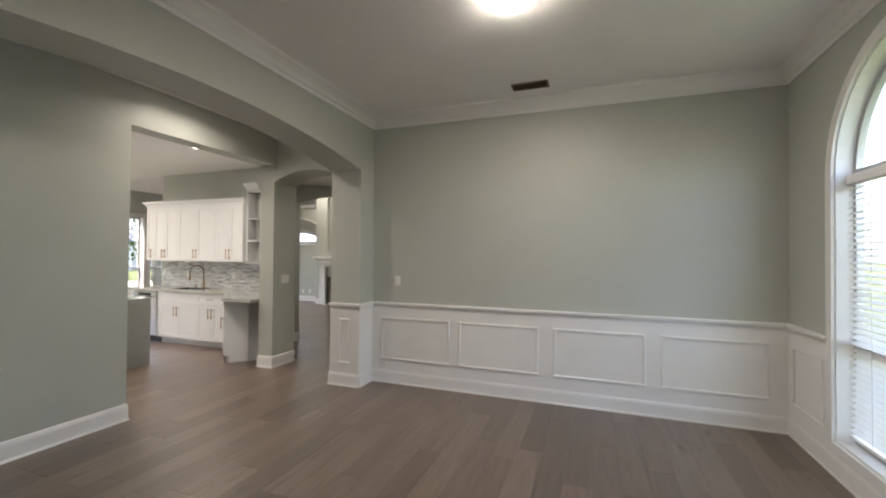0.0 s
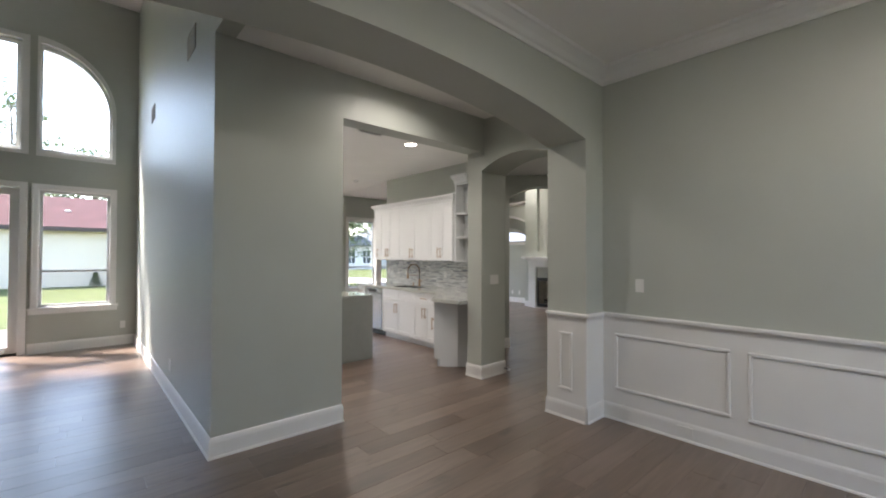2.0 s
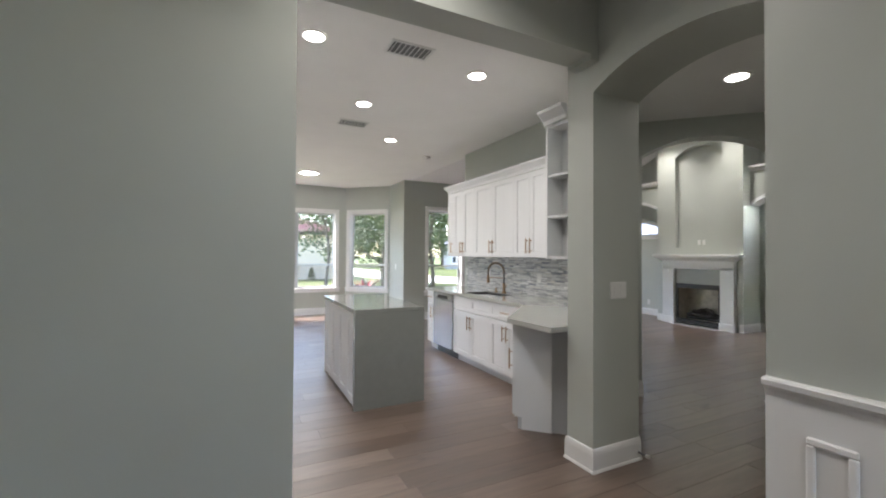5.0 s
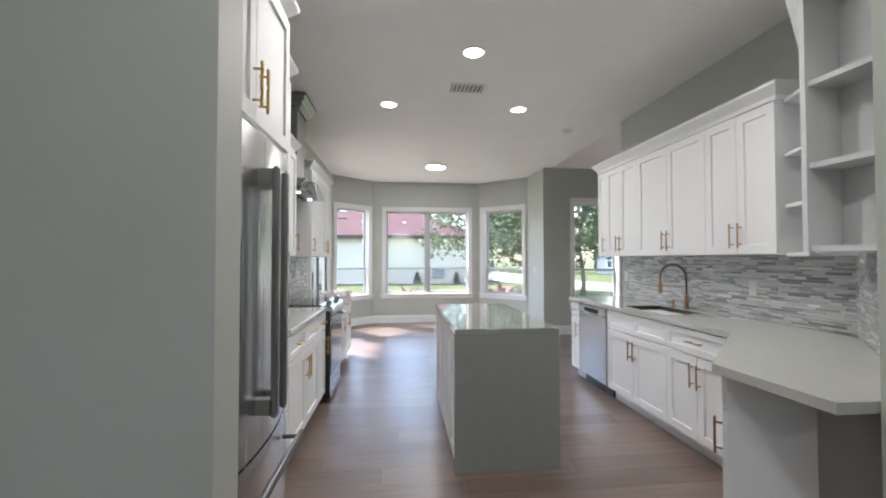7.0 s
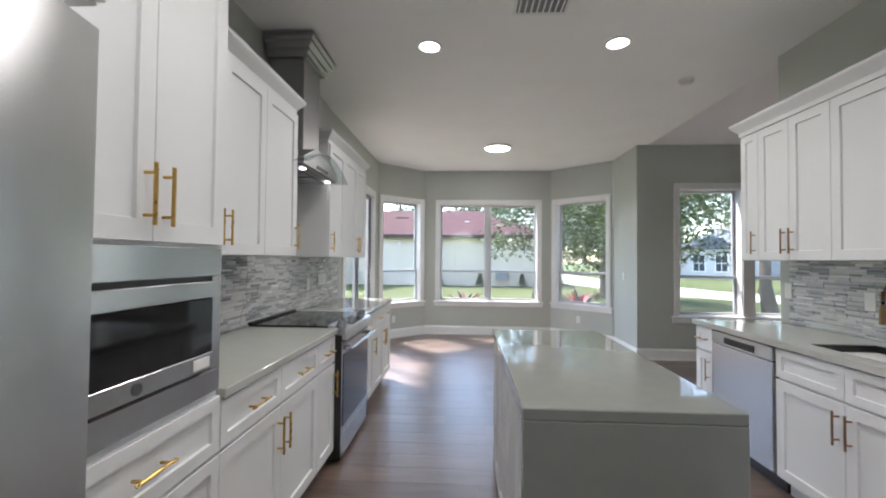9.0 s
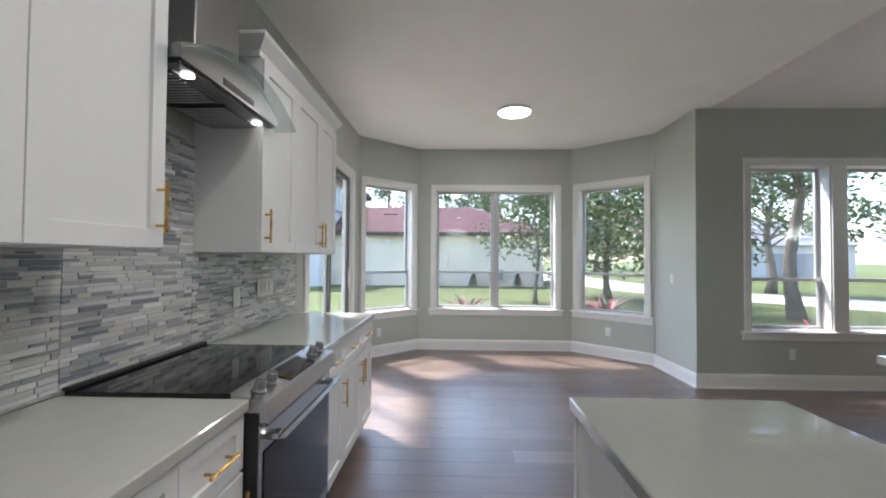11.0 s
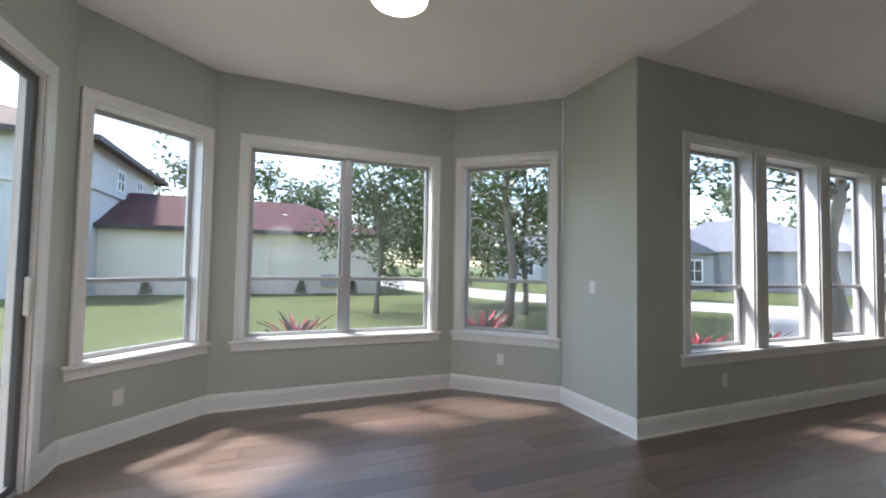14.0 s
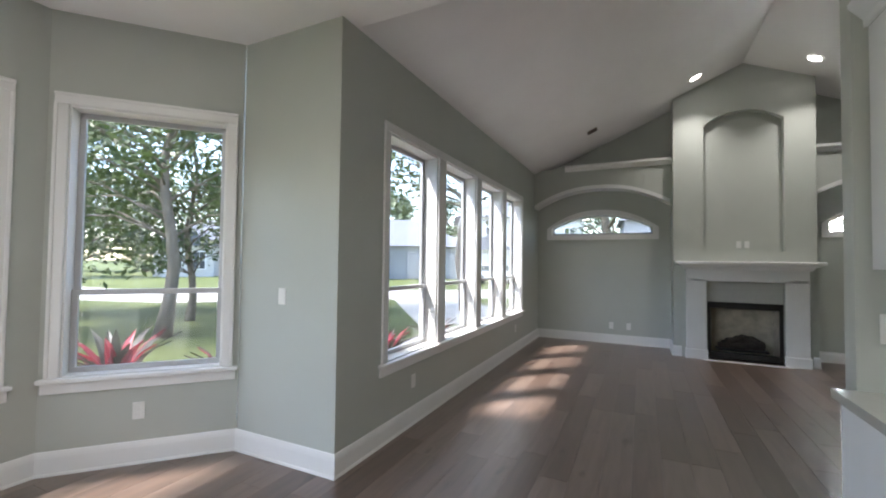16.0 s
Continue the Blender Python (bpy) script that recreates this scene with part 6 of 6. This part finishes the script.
tree((-21.0, 6.1), 5.6, 2.3, 0.07, 3, "slim young tree with a light green crown on the lawn", 0.36, 40, 80, 0.09, M_LEAFP)
tree((-23.5, 9.6), 7.0, 3.0, 0.14, 8, "dense dark green tree on the lawn", 0.14, 60, 110, 0.10)
tree((-17.6, 8.9), 8.0, 2.7, 0.13, 11, "slender tree with an airy crown near the street", 0.30, 48, 80, 0.085)
tree((-19.5, 10.6), 6.5, 2.4, 0.09, 12, "small leafy tree near the street", 0.2, 40, 80, 0.085)
tree((-17.8, 12.8), 9.5, 4.6, 0.17, 21, "large oak with a thick trunk beside the driveway", 0.42, 60, 90, 0.10)
tree((-27.0, 19.0), 8.5, 3.8, 0.2, 31, "broad oak beside the street", 0.3, 50, 80, 0.12)
tree((-14.0, 16.5), 9.0, 4.2, 0.2, 33, "oak with hanging branches by the driveway", 0.42, 60, 80, 0.10)
tree((-9.8, 19.5), 8.5, 3.8, 0.2, 35, "leafy oak beyond the alcove windows", 0.35, 50, 80, 0.11)
tree((-5.2, 20.5), 8.0, 3.6, 0.2, 36, "leafy oak beyond the alcove windows", 0.35, 46, 80, 0.11)
for k, (x, y) in enumerate(((-58, 14), (-62, 7), (-56, 2), (-64, -4), (-60, -11), (-52, 19))):
    tree((x, y), 10.5 + k % 3, 5.0, 0.3, 400 + k, "distant leafy tree behind the neighbour house", 0.2, 40, 60, 0.26, M_LEAFP if k % 2 else M_LEAF)
tree((-43, -2.8), 15.0, 3.0, 0.2, 55, "tall distant pine behind the neighbour house", 0.5, 26, 40, 0.2, M_LEAFP)
rng = random.Random(77)
for k in range(15):
    a = radians(168 - k * 7.4)
    d = rng.uniform(50, 66)
    tree((-8 + d * math.cos(a), 5 + d * math.sin(a)), rng.uniform(9, 13), rng.uniform(4.5, 6.0), 0.3, 100 + k, "distant leafy tree behind the houses", 0.15, 34, 50, 0.30, M_LEAF if k % 2 else M_LEAFP)


def shrub(at, h, r, seed, label, material, leaf=0.05):
    rng = random.Random(seed)
    o = thing("shrub", label, "shrub", at=(at[0], at[1], GZ))
    b = bmesh.new()
    for k in range(12):
        z = h * (0.1 + 0.85 * k / 11)
        leaves(b, (rng.uniform(-0.1, 0.1) * r, rng.uniform(-0.1, 0.1) * r, z), r * (1.05 - 0.85 * k / 11), 60, leaf, rng, 0.6)
    part("foliage", b, material, o)
    part("stem", tube([(0, 0, 0), (0, 0, h * 0.6)], 0.02, 6), M_BARK, o)


for k, yy in enumerate((-6.2, -2.4, 1.7, 4.2, 6.8)):
    shrub((-30.0, yy), 0.8, 0.32, 40 + k, "small dark conical shrub against the wall", M_LEAF)
for k in range(5):
    shrub((-24.6 - 0.9 * k, -9.9 - 0.15 * k), 1.0, 0.8, 60 + k, "low clipped green hedge bush on the lawn", M_LEAF, 0.06)
shrub((-29.8, 8.9), 1.6, 0.9, 71, "round green bush at the house corner", M_LEAFP, 0.07)


def metal_fence(p0, p1, label, h=1.15, gap=0.13):
    """Picket fence from p0 to p1: posts, two rails and thin pickets."""
    m, ln = frame_axes(p0, p1)
    f = new("metal_fence")
    f.matrix_world = Matrix.Translation((0, 0, GZ)) @ m
    tagged(f, label, "fence")
    for z in (0.15, h - 0.18, h - 0.04):
        part("rail", bx(0, ln, -0.012, 0.012, z - 0.015, z + 0.015), M_BLACKP, f)
    me = None
    for k in range(int(ln / gap) + 1):
        if me is None:
            o = part("picket", bx(-0.009, 0.009, -0.009, 0.009, 0.05, h), M_BLACKP, f)
            me = o.data
        else:
            o = new("picket", me)
            o.parent = f
        o.location = (k * gap, 0, 0)
    for k in range(4):
        x = ln * k / 3
        part("post", bx(x - 0.03, x + 0.03, -0.03, 0.03, 0, h + 0.08, 0.004), M_BLACKP, f)


metal_fence((-23.2, -8.3), (-28.95, -9.6), "black metal picket fence on the lawn")


def bromeliad(at, seed, scale, label):
    rng = random.Random(seed)
    o = thing("bromeliad", label, "plant", at=(at[0], at[1], GZ + 0.03))
    for nm, mm, n, l, tilt in (("leaves", M_DARKLEAF, 15, 0.60, 0.50), ("bracts", M_RED, 11, 0.56, 0.34)):
        b = bmesh.new()
        for k in range(n):
            a = 2 * math.pi * k / n + rng.uniform(-0.2, 0.2)
            ln = l * scale * rng.uniform(0.8, 1.15)
            tl = tilt * rng.uniform(0.6, 1.2)
            rows = []
            for i in range(6):
                t = i / 5
                rr = ln * t * math.sin(tl + 0.28 * t * t)
                z = ln * t * math.cos(tl + 0.28 * t * t) + 0.45 * scale
                w = 0.045 * scale * (1 - t ** 2.2) * (0.6 + 0.8 * t) + 0.002
                d, s = Vector((math.cos(a), math.sin(a), 0)), Vector((-math.sin(a), math.cos(a), 0))
                rows.append((b.verts.new(d * rr + s * w + Vector((0, 0, z + 0.012))), b.verts.new(d * rr + Vector((0, 0, z))), b.verts.new(d * rr - s * w + Vector((0, 0, z + 0.012)))))
            for p, q in zip(rows, rows[1:]):
                b.faces.new((p[0], p[1], q[1], q[0]))
                b.faces.new((p[1], p[2], q[2], q[1]))
        part(nm, b, mm, o)
    part("stalk", tube([(0, 0, 0), (0, 0, 0.47 * scale)], 0.05 * scale, 8), M_BARK, o)


for k, (x, y, s) in enumerate(((-12.90, 3.30, 1.0), (-12.40, 5.45, 1.1), (-11.95, 6.15, 0.85), (-11.35, 6.85, 0.85), (-11.4, 7.9, 0.85), (-11.3, 9.0, 0.85))):
    bromeliad((x, y), 200 + k, s, "red and dark green bromeliad in the planting bed")
for k in range(7):
    shrub((-11.2 - 0.3 * (k % 2), 6.3 + 0.62 * k), 0.62, 0.34, 300 + k, "low green groundcover under the windows", M_LEAFP, 0.06)

# ---- floor planks ----
def plank_bm(w, l, bm=None, x=0.0, y=0.0):
    g, c, t = 0.0003, 0.0012, 0.012
    b = bm if bm is not None else bmesh.new()
    o = [b.verts.new((x + g + a * (w - 2 * g), y + g + d * (l - 2 * g), -0.0009)) for a, d in ((0, 0), (1, 0), (1, 1), (0, 1))]
    i = [b.verts.new((x + g + c + a * (w - 2 * g - 2 * c), y + g + c + d * (l - 2 * g - 2 * c), 0.0)) for a, d in ((0, 0), (1, 0), (1, 1), (0, 1))]
    k = [b.verts.new((v.co.x, v.co.y, -t + 0.001)) for v in o]
    b.faces.new(i)
    for q in range(4):
        r = (q + 1) % 4
        b.faces.new((o[q], o[r], i[r], i[q]))
        b.faces.new((k[q], k[r], o[r], o[q]))
    return b


rng = random.Random(5)
PW = 0.185
shared = {}
rest = bmesh.new()
count = 0
x = -12.3
while x < 1.85:
    y = -3.3 - rng.choice((0.0, 0.4, 0.8, 1.2))
    while y < 11.6:
        l = rng.choice((1.0, 1.25, 1.5, 1.85))
        y0, y1 = max(y, -3.3), min(y + l, 11.62)
        cx, cy = x + PW / 2, (y0 + y1) / 2
        near = (-4.3 < cx < 1.7 and 0.2 < cy < 4.5) or (-9.0 < cx < -4.3 and 2.4 < cy < 3.6)
        if y1 - y0 > 0.1 and near and count < 300 and abs((y1 - y0) - l) < 1e-6:
            if l not in shared:
                me = bpy.data.meshes.new("plank")
                pb = plank_bm(PW, l)
                bmesh.ops.recalc_face_normals(pb, faces=pb.faces)
                pb.to_mesh(me)
                pb.free()
                me.materials.append(M_PLANK)
                shared[l] = me
            ob = new("plank", shared[l])
            ob.location = (x, y0, 0)
            ob.parent = FLOOR
            count += 1
        elif y1 - y0 > 0.05:
            plank_bm(PW, y1 - y0, rest, x, y0)
        y += l
    x += PW
o = part("plank_field", rest, M_PLANK, FLOOR, "brown oak floor planks")
o["kind"] = "stuff"


# ---- backsplash mosaic ----
def mosaic_material():
    m = bpy.data.materials.new("grey_mosaic")
    m.use_nodes = True
    nt = m.node_tree
    b = nt.nodes["Principled BSDF"]
    oi, ge = nt.nodes.new("ShaderNodeObjectInfo"), nt.nodes.new("ShaderNodeNewGeometry")
    add, fr = nt.nodes.new("ShaderNodeMath"), nt.nodes.new("ShaderNodeMath")
    fr.operation = "FRACT"
    nt.links.new(oi.outputs["Random"], add.inputs[0])
    nt.links.new(ge.outputs["Random Per Island"], add.inputs[1])
    nt.links.new(add.outputs[0], fr.inputs[0])
    r = nt.nodes.new("ShaderNodeValToRGB")
    r.color_ramp.interpolation = "CONSTANT"
    e = r.color_ramp.elements
    e[0].position, e[0].color = 0.0, (0.72, 0.73, 0.73, 1)
    e[1].position, e[1].color = 0.28, (0.55, 0.56, 0.57, 1)
    for p, c in ((0.48, (0.36, 0.37, 0.39, 1)), (0.64, (0.22, 0.24, 0.28, 1)), (0.74, (0.62, 0.61, 0.58, 1)), (0.88, (0.30, 0.32, 0.33, 1)), (0.95, (0.80, 0.80, 0.80, 1))):
        k = e.new(p)
        k.color = c
    nt.links.new(fr.outputs[0], r.inputs[0])
    nt.links.new(r.outputs[0], b.inputs["Base Color"])
    rg = nt.nodes.new("ShaderNodeMapRange")
    rg.inputs["To Min"].default_value, rg.inputs["To Max"].default_value = 0.12, 0.5
    nt.links.new(fr.outputs[0], rg.inputs["Value"])
    nt.links.new(rg.outputs[0], b.inputs["Roughness"])
    return m


M_MOSAIC = mosaic_material()
M_GROUT = mat("pale_grout", (0.55, 0.55, 0.54), 0.85, grain=0.06, scale=60)
tile_mesh = {}


def tile_bm(l, h, d, bm, x=0.0, z=0.0):
    c = 0.0012
    o = [bm.verts.new((x + a * l, 0.0, z + e * h)) for a, e in ((0, 0), (1, 0), (1, 1), (0, 1))]
    i = [bm.verts.new((x + c + a * (l - 2 * c), -d, z + c + e * (h - 2 * c))) for a, e in ((0, 0), (1, 0), (1, 1), (0, 1))]
    bm.faces.new(i)
    for q in range(4):
        bm.faces.new((o[q], o[(q + 1) % 4], i[(q + 1) % 4], i[q]))


def splash(label, m, zones, budget, near):
    """Backsplash of thin mosaic strips; zones are (x0, x1, z0, z1) on the wall face, looking to -y."""
    root = new("backsplash")
    root.matrix_world = m
    tagged(root, label, "backsplash", kind="structure")
    g = bmesh.new()
    for x0, x1, z0, z1 in zones:
        bx(x0, x1, -0.006, -0.0005, z0, z1, 0, g)
    part("grout", g, M_GROUT, root)
    r2 = random.Random(len(label))
    bm = bmesh.new()
    used = 0
    for x0, x1, z0, z1 in zones:
        z = z0 + 0.001
        while z < z1 - 0.008:
            h = min(r2.choice((0.0105, 0.0155, 0.0155, 0.021)), z1 - z - 0.001)
            x = x0 + 0.0005
            first = True
            while x < x1 - 0.004:
                l = r2.choice((0.06, 0.085, 0.115, 0.15))
                if first:
                    l *= r2.uniform(0.3, 1.0)
                full = not first
                first = False
                if x + l > x1 - 0.02:
                    l, full = x1 - 0.0005 - x, False
                d = r2.choice((0.0085, 0.0105, 0.012))
                if full and used < budget and near(x, z) and abs(h - 0.0155) < 1e-6:
                    key = (l, d)
                    if key not in tile_mesh:
                        tb = bmesh.new()
                        tile_bm(l - 0.0012, h - 0.0012, d, tb)
                        bmesh.ops.recalc_face_normals(tb, faces=tb.faces)
                        me = bpy.data.meshes.new("tile")
                        tb.to_mesh(me)
                        tb.free()
                        me.materials.append(M_MOSAIC)
                        tile_mesh[key] = me
                    ob = new("tile", tile_mesh[key])
                    ob.parent = root
                    ob.location = (x, 0, z)
                    used += 1
                else:
                    tile_bm(l - 0.0012, h - 0.0012, d, bm, x, z)
                x += l
            z += h
    o = part("tile_field", bm, M_MOSAIC, root, "narrow grey and white mosaic strips")
    o["kind"] = "stuff"


mS = Matrix.Translation((-5.805, 1.77, 0)) @ Matrix.Rotation(math.pi, 4, "Z")
splash("grey and white linear mosaic backsplash behind the range", mS, [(0.0, 1.295, 0.921, 1.398), (1.295, 1.975, 0.60, 1.975), (1.975, 3.33, 0.921, 1.398)], 280, lambda x, z: 1.9 < x < 3.3)
splash("grey and white linear mosaic backsplash behind the sink", Matrix.Translation((-7.70, Y_N, 0)), [(0.03, 2.49, 0.921, 1.398)], 280, lambda x, z: 0.9 < x < 2.49)
splash("grey and white mosaic backsplash on the slanted wall", Matrix.Translation((-5.21, Y_N, 0)) @ Matrix.Rotation(radians(-45), 4, "Z"), [(0.0, 1.45, 0.921, 1.398)], 200, lambda x, z: x < 0.8)
